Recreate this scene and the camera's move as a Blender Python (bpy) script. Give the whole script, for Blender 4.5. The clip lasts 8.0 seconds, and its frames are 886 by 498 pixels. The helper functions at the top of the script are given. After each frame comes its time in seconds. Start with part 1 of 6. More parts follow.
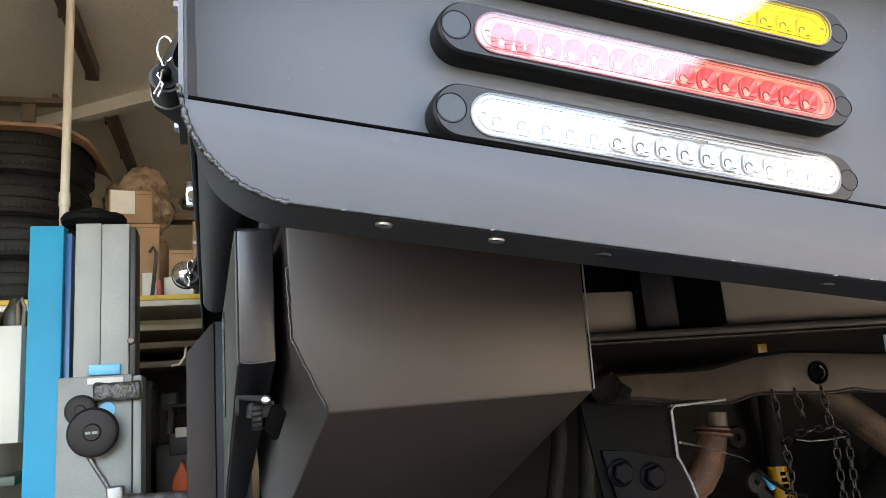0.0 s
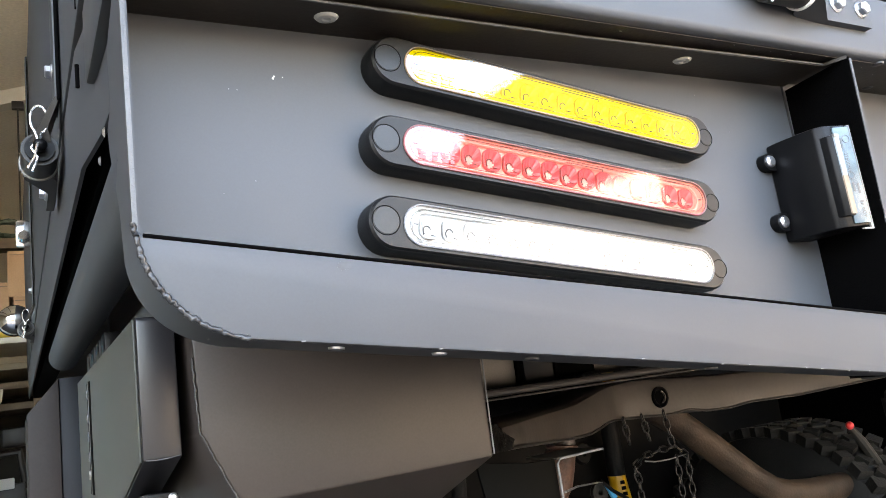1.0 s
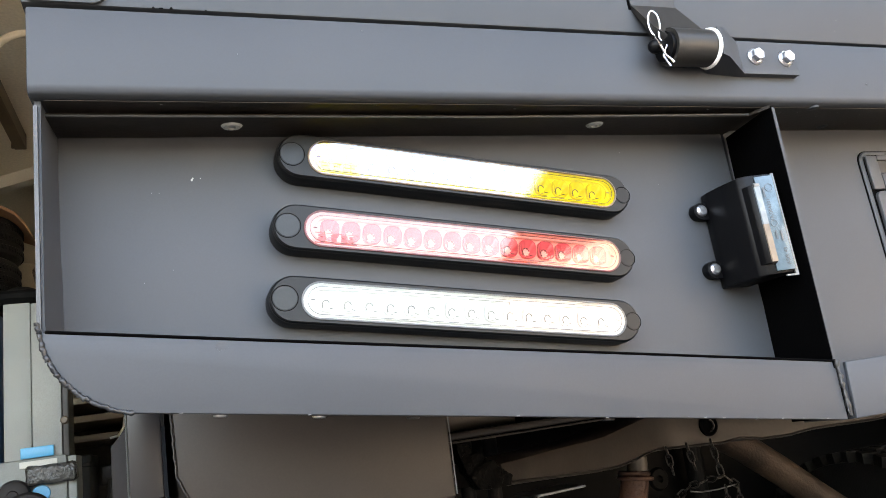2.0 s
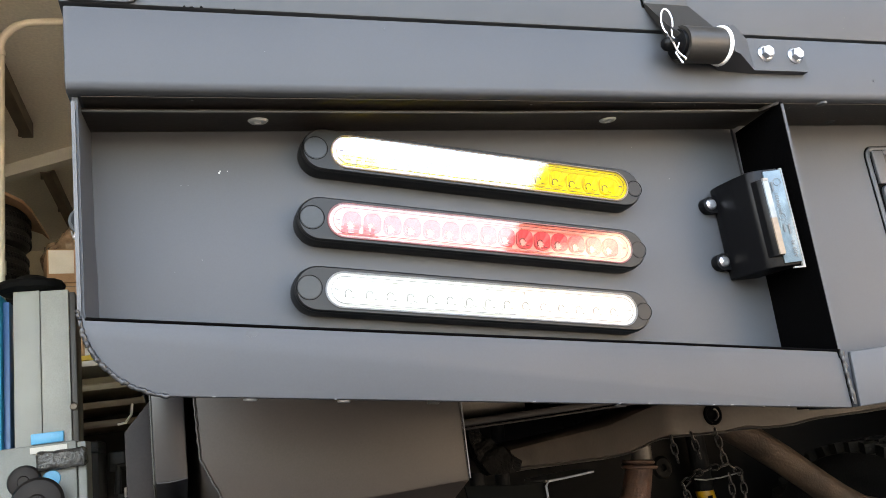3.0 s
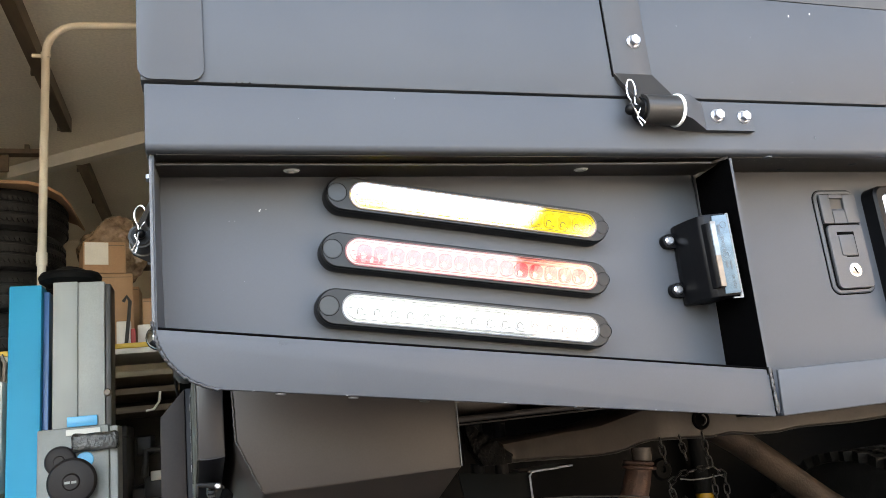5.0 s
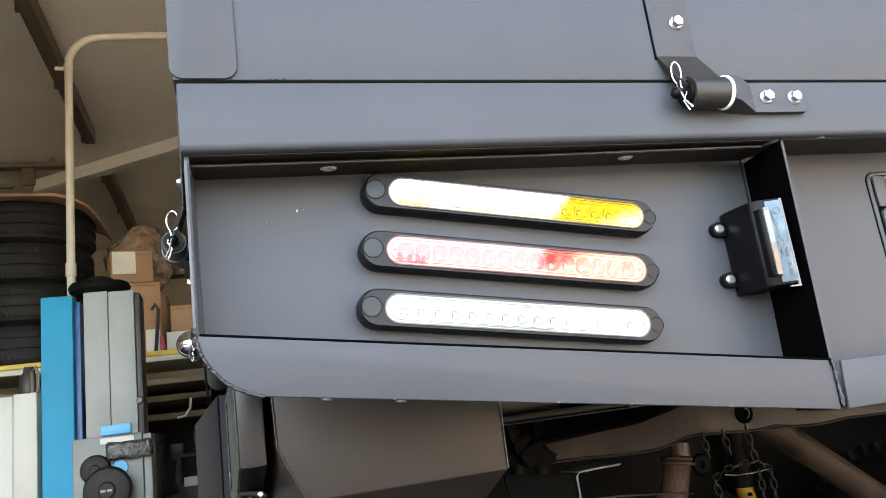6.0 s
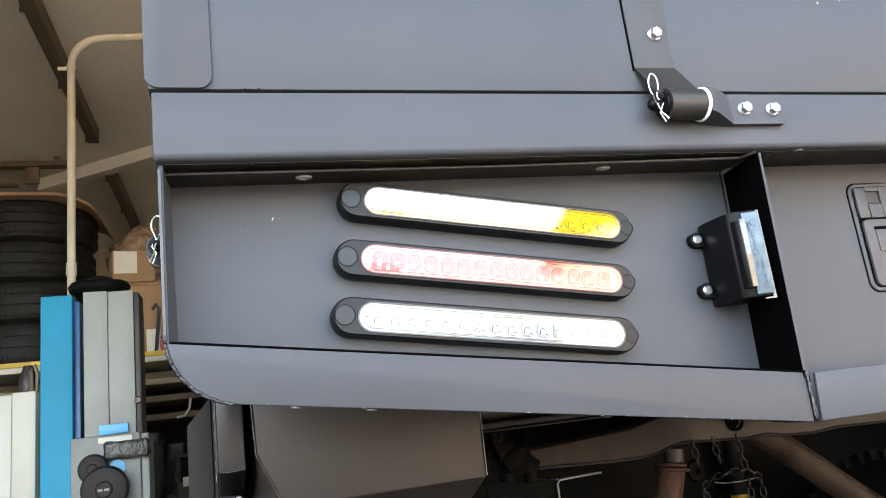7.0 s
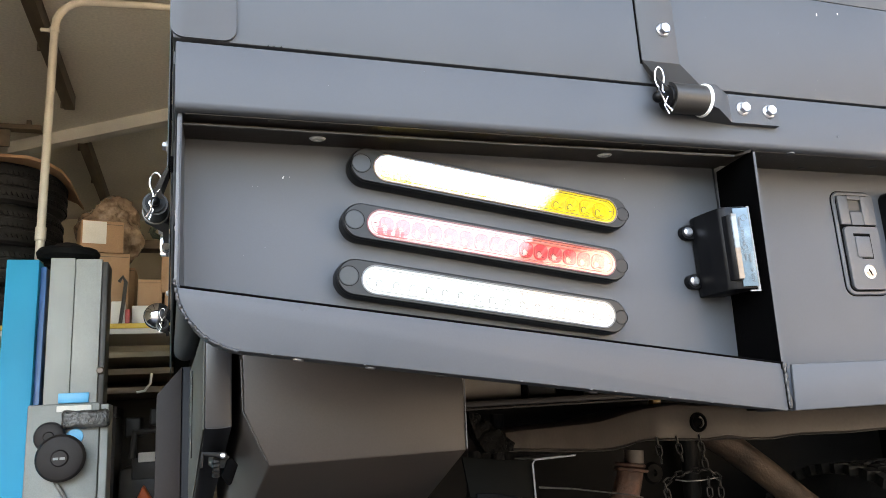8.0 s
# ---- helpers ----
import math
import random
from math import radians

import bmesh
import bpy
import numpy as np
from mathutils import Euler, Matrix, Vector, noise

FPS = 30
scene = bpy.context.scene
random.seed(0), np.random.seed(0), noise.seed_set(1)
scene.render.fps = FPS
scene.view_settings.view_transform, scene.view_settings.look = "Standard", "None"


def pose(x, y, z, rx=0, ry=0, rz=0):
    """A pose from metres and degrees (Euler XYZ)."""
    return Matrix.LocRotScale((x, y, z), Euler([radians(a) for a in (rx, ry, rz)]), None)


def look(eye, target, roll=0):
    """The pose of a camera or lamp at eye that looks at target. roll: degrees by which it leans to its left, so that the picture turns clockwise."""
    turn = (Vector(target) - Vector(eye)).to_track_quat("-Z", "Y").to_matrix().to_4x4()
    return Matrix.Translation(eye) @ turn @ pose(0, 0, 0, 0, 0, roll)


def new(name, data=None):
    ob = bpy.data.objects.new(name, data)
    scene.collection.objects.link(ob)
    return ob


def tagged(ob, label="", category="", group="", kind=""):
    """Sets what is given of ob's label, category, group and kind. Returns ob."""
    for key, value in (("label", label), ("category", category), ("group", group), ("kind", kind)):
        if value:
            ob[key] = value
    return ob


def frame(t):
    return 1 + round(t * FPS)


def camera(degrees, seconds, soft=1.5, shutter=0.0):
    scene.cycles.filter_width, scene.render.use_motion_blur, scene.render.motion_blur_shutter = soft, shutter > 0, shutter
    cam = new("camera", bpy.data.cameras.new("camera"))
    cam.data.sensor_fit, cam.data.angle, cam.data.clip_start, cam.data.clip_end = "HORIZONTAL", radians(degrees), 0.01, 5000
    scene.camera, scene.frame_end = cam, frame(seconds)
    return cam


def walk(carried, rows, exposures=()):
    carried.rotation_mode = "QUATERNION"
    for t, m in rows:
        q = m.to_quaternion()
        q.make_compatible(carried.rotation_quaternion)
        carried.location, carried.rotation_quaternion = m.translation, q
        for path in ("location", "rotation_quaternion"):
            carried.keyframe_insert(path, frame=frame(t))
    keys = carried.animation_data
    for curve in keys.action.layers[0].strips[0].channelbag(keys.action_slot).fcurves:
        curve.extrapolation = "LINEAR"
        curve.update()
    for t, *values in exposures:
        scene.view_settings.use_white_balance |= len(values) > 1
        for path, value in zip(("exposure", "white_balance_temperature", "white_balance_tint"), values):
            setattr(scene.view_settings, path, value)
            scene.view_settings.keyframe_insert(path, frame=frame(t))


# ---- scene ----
cam = camera(61.5, 8.0, soft=0.75)
PATH = [
    (0, (-0.078, -0.299, 0.9712), (0.4765, 1.583, 1.360), -4.4),
    (0.2, (-0.102, -0.292, 0.99), (0.575, 1.552, 1.365), -5.6),
    (0.5, (-0.121, -0.298, 1.004), (0.713, 1.479, 1.384), -6.8),
    (0.7, (-0.128, -0.304, 1.012), (0.774, 1.441, 1.39), -7.5),
    (1, (-0.125, -0.306, 1.016), (0.831, 1.409, 1.398), -8.0),
    (1.2, (-0.105, -0.321, 1.02), (0.852, 1.394, 1.4), -8.2),
    (1.5, (-0.06, -0.371, 1.023), (0.81, 1.381, 1.439), -8.7),
    (1.7, (-0.044, -0.386, 1.019), (0.744, 1.397, 1.465), -8.9),
    (2, (-0.036, -0.4, 1.018), (0.652, 1.418, 1.488), -8.6),
    (2.2, (-0.027, -0.409, 1.012), (0.62, 1.424, 1.48), -8.5),
    (3.3, (-0.081, -0.411, 1.018), (0.646, 1.4, 1.454), -8.0),
    (3.5, (-0.11, -0.406, 1.018), (0.681, 1.379, 1.452), -7.9),
    (3.8, (-0.138, -0.41, 1.013), (0.728, 1.347, 1.419), -6.8),
    (4, (-0.14, -0.421, 1.011), (0.751, 1.325, 1.409), -6.4),
    (4.2, (-0.128, -0.444, 1.015), (0.758, 1.304, 1.416), -6.1),
    (4.5, (-0.096, -0.496, 1.026), (0.641, 1.313, 1.457), -5.9),
    (4.7, (-0.077, -0.51, 1.026), (0.583, 1.326, 1.466), -6.3),
    (5, (-0.064, -0.519, 1.013), (0.554, 1.33, 1.458), -6.3),
    (5.2, (-0.079, -0.517, 1.011), (0.518, 1.338, 1.459), -6.0),
    (6.5, (-0.063, -0.489, 1.02), (0.489, 1.378, 1.474), -8.4),
    (6.8, (-0.055, -0.496, 1.017), (0.495, 1.372, 1.476), -8.0),
    (7, (-0.053, -0.506, 1.019), (0.498, 1.362, 1.475), -7.1),
    (7.3, (-0.057, -0.515, 1.009), (0.498, 1.352, 1.464), -5.5),
    (7.5, (-0.064, -0.524, 1.01), (0.491, 1.344, 1.459), -4.7),
    (7.8, (-0.075, -0.524, 1.006), (0.505, 1.337, 1.453), -3.8),
    (8, (-0.082, -0.507, 0.998), (0.548, 1.338, 1.441), -3.5),
]
walk(cam, [(t, look(eye, target, roll)) for t, eye, target, roll in PATH], exposures=[
    (0.0, 5.25, 8130, 10), (0.5, 5.55, 8130, 10), (1.0, 5.57, 8130, 10), (1.5, 4.99, 8230, 10), (2.0, 4.90, 8330, 10), (2.2, 4.90, 8330, 10), (3.3, 5.10, 8530, 10), (3.5, 5.10, 8530, 10),
    (4.0, 5.25, 8330, 10), (4.2, 5.20, 8330, 10), (4.5, 5.08, 8230, 10), (8.0, 5.10, 8130, 10)])

# ---- world, sun, large light ----
world = bpy.data.worlds.new("sky")
scene.world = world
world.use_nodes = True
wn = world.node_tree
sky = wn.nodes.new("ShaderNodeTexSky")
sky.sky_type = "NISHITA"
sky.sun_disc = False
sky.sun_elevation = radians(51)
sky.sun_rotation = radians(304)
sky.air_density, sky.dust_density = 1.0, 4.5
wn.nodes["Background"].inputs["Strength"].default_value = 0.15
wn.links.new(sky.outputs["Color"], wn.nodes["Background"].inputs["Color"])

sun_data = bpy.data.lights.new("sun", "SUN")
sun_data.energy, sun_data.angle, sun_data.color = 1.15, radians(3), (1.0, 0.93, 0.84)
sun = new("sun", sun_data)
sun.matrix_world = look((-6.0, 4.0, 9.0), (0.0, 0.0, 0.0))


# ---- materials ----
def material(name, colour, rough=0.5, metal=0.0, second=None, scale=8.0, bump=0.0, fine=400.0, coat=0.0, blotch=0.5, rough_var=0.0, streak=None, spec=0.5, grainy=0.09):
    """Principled surface with a broad colour variation, a fine grain and a fine relief, in metres."""
    m = bpy.data.materials.new(name)
    m.use_nodes = True
    nt = m.node_tree
    b = nt.nodes["Principled BSDF"]
    b.inputs["Roughness"].default_value = rough
    b.inputs["Metallic"].default_value = metal
    b.inputs["Coat Weight"].default_value = coat
    b.inputs["Coat Roughness"].default_value = 0.15
    b.inputs["Specular IOR Level"].default_value = spec
    tc = nt.nodes.new("ShaderNodeTexCoord")
    src = tc.outputs["Object"]
    if streak:
        mp = nt.nodes.new("ShaderNodeMapping")
        mp.inputs["Scale"].default_value = streak
        nt.links.new(src, mp.inputs["Vector"])
        src = mp.outputs["Vector"]
    big = nt.nodes.new("ShaderNodeTexNoise")
    big.inputs["Scale"].default_value, big.inputs["Detail"].default_value = scale, 5.0
    nt.links.new(src, big.inputs["Vector"])
    small = nt.nodes.new("ShaderNodeTexNoise")
    small.inputs["Scale"].default_value, small.inputs["Detail"].default_value = fine, 3.0
    nt.links.new(src, small.inputs["Vector"])
    if second is None:
        second = tuple(c * (1 - 0.22 * blotch) for c in colour)
    ramp = nt.nodes.new("ShaderNodeValToRGB")
    ramp.color_ramp.elements[0].position, ramp.color_ramp.elements[1].position = 0.3, 0.7
    ramp.color_ramp.elements[0].color = (*second, 1)
    ramp.color_ramp.elements[1].color = (*colour, 1)
    nt.links.new(big.outputs["Fac"], ramp.inputs["Fac"])
    grain = nt.nodes.new("ShaderNodeMapRange")
    grain.inputs["From Min"].default_value, grain.inputs["From Max"].default_value = 0.3, 0.7
    grain.inputs["To Min"].default_value, grain.inputs["To Max"].default_value = 1.0 - grainy, 1.0 + 0.9 * grainy
    nt.links.new(small.outputs["Fac"], grain.inputs["Value"])
    mul = nt.nodes.new("ShaderNodeVectorMath")
    mul.operation = "SCALE"
    nt.links.new(ramp.outputs["Color"], mul.inputs[0])
    nt.links.new(grain.outputs["Result"], mul.inputs["Scale"])
    nt.links.new(mul.outputs["Vector"], b.inputs["Base Color"])
    if rough_var:
        rr = nt.nodes.new("ShaderNodeMapRange")
        rr.inputs["To Min"].default_value, rr.inputs["To Max"].default_value = rough - rough_var, rough + rough_var
        nt.links.new(big.outputs["Fac"], rr.inputs["Value"])
        nt.links.new(rr.outputs["Result"], b.inputs["Roughness"])
    if bump:
        bp = nt.nodes.new("ShaderNodeBump")
        bp.inputs["Strength"].default_value, bp.inputs["Distance"].default_value = bump, 0.6 / fine
        nt.links.new(small.outputs["Fac"], bp.inputs["Height"])
        nt.links.new(bp.outputs["Normal"], b.inputs["Normal"])
    return m


def lens_material(name, tint, ior):
    """Clear coloured plastic cover: tinted see-through, with the gloss of its two faces."""
    m = bpy.data.materials.new(name)
    m.use_nodes = True
    nt = m.node_tree
    nt.nodes.remove(nt.nodes["Principled BSDF"])
    out = nt.nodes["Material Output"]
    clear = nt.nodes.new("ShaderNodeBsdfTransparent")
    clear.inputs["Color"].default_value = (*tint, 1)
    gloss = nt.nodes.new("ShaderNodeBsdfGlossy")
    gloss.inputs["Roughness"].default_value = 0.008
    fres = nt.nodes.new("ShaderNodeFresnel")
    fres.inputs["IOR"].default_value = ior
    noise_tex = nt.nodes.new("ShaderNodeTexNoise")
    noise_tex.inputs["Scale"].default_value = 60.0
    bp = nt.nodes.new("ShaderNodeBump")
    bp.inputs["Strength"].default_value, bp.inputs["Distance"].default_value = 0.006, 0.002
    nt.links.new(noise_tex.outputs["Fac"], bp.inputs["Height"])
    nt.links.new(bp.outputs["Normal"], gloss.inputs["Normal"])
    mix = nt.nodes.new("ShaderNodeMixShader")
    nt.links.new(fres.outputs["Fac"], mix.inputs["Fac"])
    nt.links.new(clear.outputs["BSDF"], mix.inputs[1])
    nt.links.new(gloss.outputs["BSDF"], mix.inputs[2])
    nt.links.new(mix.outputs["Shader"], out.inputs["Surface"])
    return m


COAT = material("grey_powder_coat", (0.038, 0.041, 0.046), 0.56, second=(0.031, 0.034, 0.039), scale=7, bump=0.025, fine=1100, rough_var=0.05, spec=0.28, grainy=0.03)
COAT_WEAR = material("worn_powder_coat", (0.045, 0.045, 0.047), 0.5, second=(0.025, 0.025, 0.025), scale=30, bump=0.4, fine=600)
EDGE = material("coated_sheet_edge", (0.10, 0.105, 0.115), 0.4, second=(0.07, 0.07, 0.075), scale=90, bump=0.3, fine=700)
LATCH_GREY = material("latch_grey", (0.034, 0.036, 0.040), 0.5, second=(0.029, 0.031, 0.035), scale=25, bump=0.1, fine=1500, spec=0.35)
# coat darkened for shade and warmed for the knuckle's brown reflection
SHADED_COAT = material("shaded_hinge_coat", (0.021, 0.0195, 0.018), 0.42, second=(0.016, 0.015, 0.014), scale=30, bump=0.08, fine=900, spec=0.25)
SMUDGE = material("greasy_smudge", (0.034, 0.036, 0.040), 0.5, second=(0.038, 0.041, 0.046), scale=300, spec=0.25)
WELD = material("coated_weld_bead", (0.009, 0.009, 0.010), 0.36, second=(0.022, 0.022, 0.023), scale=250, bump=0.3, fine=500, spec=0.35)
# near-black for black parts and seams, and for shade filled into recesses
BLACK_AND_SHADE = material("black_coat_and_shade", (0.0010, 0.0010, 0.0011), 0.7, bump=0.3, fine=700, spec=0.015)
BLACK_PLASTIC = material("black_plastic", (0.0024, 0.0025, 0.003), 0.42, second=(0.0018, 0.0018, 0.0022), scale=40, bump=0.15, fine=1500, spec=0.12)
DARK_PLASTIC = material("dark_grey_plastic", (0.0036, 0.0037, 0.0040), 0.46, bump=0.15, fine=1500, spec=0.24)
CAP = material("screw_cap_plastic", (0.0050, 0.0052, 0.0057), 0.36, second=(0.0075, 0.0077, 0.0083), scale=120, bump=0.1, fine=900, spec=0.28)
MIRROR_BACK = material("polished_mirror_back", (0.55, 0.57, 0.60), 0.06, 1.0, scale=30)
RUBBER = material("rubber", (0.004, 0.004, 0.0042), 0.7, second=(0.006, 0.0058, 0.0055), scale=20, bump=0.5, fine=300, spec=0.1)
TYRE = material("tyre_rubber", (0.007, 0.0072, 0.0078), 0.5, second=(0.014, 0.014, 0.0145), scale=12, bump=0.4, fine=200, spec=0.2)
ZINC = material("zinc_plated_steel", (0.52, 0.53, 0.55), 0.34, 1.0, second=(0.36, 0.36, 0.38), scale=150, bump=0.15, fine=900)
CHROME = material("chrome", (0.8, 0.81, 0.83), 0.12, 1.0, scale=60)
SCUFFED = material("scuffed_steel", (0.30, 0.29, 0.28), 0.38, 0.85, second=(0.09, 0.085, 0.08), scale=40, bump=0.3, fine=200)
WIRE = material("bright_wire", (0.85, 0.85, 0.86), 0.25, 1.0, scale=200)
WHITE_NYLON = material("white_nylon", (0.78, 0.78, 0.77), 0.45, scale=100)
GASKET = material("grey_gasket", (0.13, 0.13, 0.125), 0.5)
WHITE_PLATE = material("white_enamel_plate", (0.78, 0.78, 0.80), 0.3, scale=20)
LENS_GREY = material("lens_grey", (0.17, 0.20, 0.22), 0.3, second=(0.045, 0.058, 0.066), scale=55)
RED_PRINT = material("red_print", (0.55, 0.03, 0.035), 0.35, scale=60)
AMBER_CELL = material("amber_reflector", (0.90, 0.72, 0.003), 0.25, 0.0, second=(0.80, 0.61, 0.0), scale=60, fine=500)
AMBER_BED = material("amber_bed", (0.96, 0.86, 0.01), 0.4, second=(0.94, 0.79, 0.006), scale=90)
RED_CELL = material("red_reflector", (0.62, 0.085, 0.105), 0.3, 0.0, second=(0.54, 0.055, 0.075), scale=60, fine=500)
RED_BED = material("red_bed", (0.88, 0.44, 0.38), 0.4, second=(0.84, 0.38, 0.33), scale=60)
CLEAR_CELL = material("silver_reflector", (0.48, 0.48, 0.485), 0.3, 0.0, second=(0.40, 0.40, 0.41), scale=60, fine=500)
CLEAR_BED = material("white_bed", (0.60, 0.60, 0.598), 0.4, scale=60)
AMBER_CHIP = material("amber_chip", (0.10, 0.065, 0.0), 0.4)
RED_CHIP = material("red_chip", (0.12, 0.006, 0.01), 0.4)
CLEAR_CHIP = material("grey_chip", (0.05, 0.05, 0.053), 0.4)
AMBER_LENS = lens_material("amber_lens", (1.0, 0.98, 0.45), 2.05)
RED_LENS = lens_material("red_lens", (1.0, 0.81, 0.765), 1.72)
CLEAR_LENS = lens_material("clear_lens", (0.97, 0.98, 0.98), 1.62)
SMOKE_LENS = lens_material("licence_lens", (0.70, 0.78, 0.83), 1.32)
AMBER_RIM = material("tan_lens_rim", (0.17, 0.11, 0.05), 0.4, second=(0.10, 0.06, 0.028), scale=60)
CLEAR_RIM = material("smoky_lens_rim", (0.05, 0.052, 0.056), 0.35, second=(0.10, 0.10, 0.105), scale=60)
PRINT = material("grey_print", (0.05, 0.055, 0.06), 0.5)
RED_MARK = material("dark_red_print", (0.32, 0.05, 0.055), 0.5)
RED_RIM = material("dull_red_lens_rim", (0.16, 0.035, 0.035), 0.4, second=(0.09, 0.02, 0.02), scale=60)
# yellow bars paint the spot where the amber lens reflects less
AMBER_DIM_SPOT = material("yellow_weak_reflection", (0.90, 0.78, 0.16), 0.4)
TAN = material("tan_insert", (0.16, 0.115, 0.08), 0.5, second=(0.11, 0.08, 0.055), scale=120)
UNDER = material("underbody_coat", (0.030, 0.026, 0.0235), 0.46, second=(0.018, 0.015, 0.0135), scale=14, bump=0.06, fine=400, rough_var=0.08, spec=0.2)
CROSS_SHEET = material("taupe_cross_sheet", (0.165, 0.148, 0.131), 0.5, second=(0.135, 0.121, 0.107), scale=5, bump=0.05, fine=700, spec=0.3)
UNDER_LIGHT = material("underbody_sheet", (0.0240, 0.0192, 0.0172), 0.42, second=(0.0190, 0.0152, 0.0136), scale=7, bump=0.05, fine=700, spec=0.27)
BOX_COAT = material("dark_slate_coat", (0.0085, 0.0085, 0.0105), 0.35, second=(0.0065, 0.0065, 0.008), scale=9, bump=0.06, fine=900, spec=0.4)
# lighter olive grey holds the light falling on the tool box's side
LIT_SIDE_COAT = material("lit_olive_grey_coat", (0.040, 0.041, 0.035), 0.5, second=(0.035, 0.036, 0.031), scale=6, bump=0.06, fine=900, spec=0.28)
NAVY = material("blue_black_sheet", (0.006, 0.007, 0.010), 0.5, second=(0.004, 0.005, 0.007), scale=5, spec=0.15)
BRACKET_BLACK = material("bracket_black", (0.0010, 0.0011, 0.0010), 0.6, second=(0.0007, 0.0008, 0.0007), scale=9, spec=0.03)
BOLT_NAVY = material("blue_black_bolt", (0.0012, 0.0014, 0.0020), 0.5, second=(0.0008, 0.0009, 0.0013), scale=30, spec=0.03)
PIPE_STUB = material("grey_pipe_stub", (0.075, 0.06, 0.048), 0.5, second=(0.045, 0.032, 0.024), scale=30)
TREAD = material("tyre_tread", (0.012, 0.0117, 0.0112), 0.65, second=(0.008, 0.0078, 0.0075), scale=14, bump=0.4, fine=150, spec=0.12)
MOUNT = material("dusty_grey_rubber", (0.019, 0.018, 0.016), 0.6, second=(0.010, 0.0095, 0.0085), scale=40, bump=0.3, fine=200, spec=0.2)
MUDGUARD = material("brown_mudguard", (0.0175, 0.0132, 0.0122), 0.55, second=(0.0135, 0.0105, 0.0098), scale=8, bump=0.05, fine=300, spec=0.15)
# dark brown that carries the shade on downward faces of beam and flange
SHADED_UNDERSIDE = material("shaded_underside_coat", (0.014, 0.0115, 0.0098), 0.46, second=(0.021, 0.0172, 0.0142), scale=11, bump=0.06, fine=300, spec=0.15)
CHASSIS = material("black_chassis_wax", (0.0270, 0.0225, 0.0195), 0.46, second=(0.0390, 0.0325, 0.0280), scale=9, bump=0.05, fine=150, rough_var=0.08, spec=0.15)
TUBE_RUST = material("dusty_axle_tube", (0.046, 0.030, 0.020), 0.6, second=(0.013, 0.0085, 0.006), scale=16, bump=0.3, fine=200, spec=0.15)
# near-black brown for the added shade panels; also colours the rubber mount
DEEP_DARK = material("near_black_depth", (0.0030, 0.0026, 0.0023), 0.6, second=(0.0018, 0.0016, 0.0014), scale=10, spec=0.05)
RUST = material("rusty_exhaust", (0.095, 0.040, 0.023), 0.7, second=(0.035, 0.016, 0.010), scale=35, bump=0.6, fine=200)
FOAM = material("crumpled_foam", (0.0020, 0.0017, 0.0015), 0.5, second=(0.0010, 0.0009, 0.0008), scale=90, bump=0.9, fine=260, spec=0.05)
YELLOW = material("yellow_paint", (0.36, 0.19, 0.006), 0.35, second=(0.28, 0.15, 0.005), scale=30)
CHAIN = material("dark_chain_steel", (0.022, 0.020, 0.0195), 0.36, 0.8, second=(0.010, 0.009, 0.0085), scale=80)
BLUE = material("blue_machine_paint", (0.004, 0.27, 0.44), 0.5, second=(0.004, 0.245, 0.40), scale=6, bump=0.1, fine=300, spec=0.2)
# shaded copy of the blue machine paint
SHADED_BLUE = material("shaded_blue_machine_paint", (0.02, 0.10, 0.26), 0.4, scale=6)
GREY_MACHINE = material("grey_machine_paint", (0.315, 0.32, 0.30), 0.5, second=(0.275, 0.28, 0.263), scale=9, bump=0.1, fine=300)
CREAM = material("cream_cabinet", (0.53, 0.51, 0.44), 0.45, second=(0.48, 0.465, 0.40), scale=5)
STICKER = material("light_blue_sticker", (0.05, 0.38, 0.66), 0.35)
WRAP = material("dark_plastic_film", (0.010, 0.0095, 0.009), 0.16, second=(0.075, 0.07, 0.066), scale=34, bump=0.9, fine=60)
KNOB = material("brown_black_knob", (0.017, 0.0125, 0.012), 0.55, scale=30, spec=0.25)
HOUSING = material("grey_housing_paint", (0.22, 0.225, 0.21), 0.5, second=(0.18, 0.185, 0.173), scale=7, bump=0.1, fine=300)
CARD = material("cardboard", (0.36, 0.21, 0.115), 0.7, second=(0.29, 0.165, 0.09), scale=10, bump=0.3, fine=200)
WHITE_CARD = material("white_carton", (0.66, 0.63, 0.58), 0.6, second=(0.58, 0.55, 0.5), scale=8)
RED_CARD = material("red_carton", (0.42, 0.04, 0.04), 0.5)
BAG = material("clear_bag", (0.34, 0.235, 0.16), 0.2, second=(0.17, 0.11, 0.072), scale=22, bump=0.8, fine=60, coat=0.5)
SHELF_WHITE = material("white_shelf_board", (0.66, 0.62, 0.54), 0.5, scale=8)
SHELF_YELLOW = material("yellow_shelf_beam", (0.70, 0.46, 0.05), 0.45, scale=10)
TAN_BEAM = material("tan_shelf_bar", (0.30, 0.245, 0.165), 0.6, second=(0.22, 0.18, 0.12), scale=6)
# dark brown for the shadowed space below the shelf
RACK_SHADE = material("rack_shade_brown", (0.036, 0.027, 0.018), 0.7, second=(0.022, 0.017, 0.012), scale=4)
WOOD = material("shelf_wood", (0.15, 0.10, 0.058), 0.6, second=(0.085, 0.055, 0.032), scale=6, streak=(1, 8, 8))
DARK_JUNK = material("dark_equipment", (0.014, 0.013, 0.012), 0.5, second=(0.032, 0.027, 0.024), scale=12)
ORANGE = material("orange_tool", (0.7, 0.12, 0.02), 0.5)
GREEN = material("dark_green_hose", (0.05, 0.07, 0.045), 0.5)
PIPE = material("painted_pipe", (0.52, 0.47, 0.38), 0.45, second=(0.44, 0.39, 0.31), scale=8)
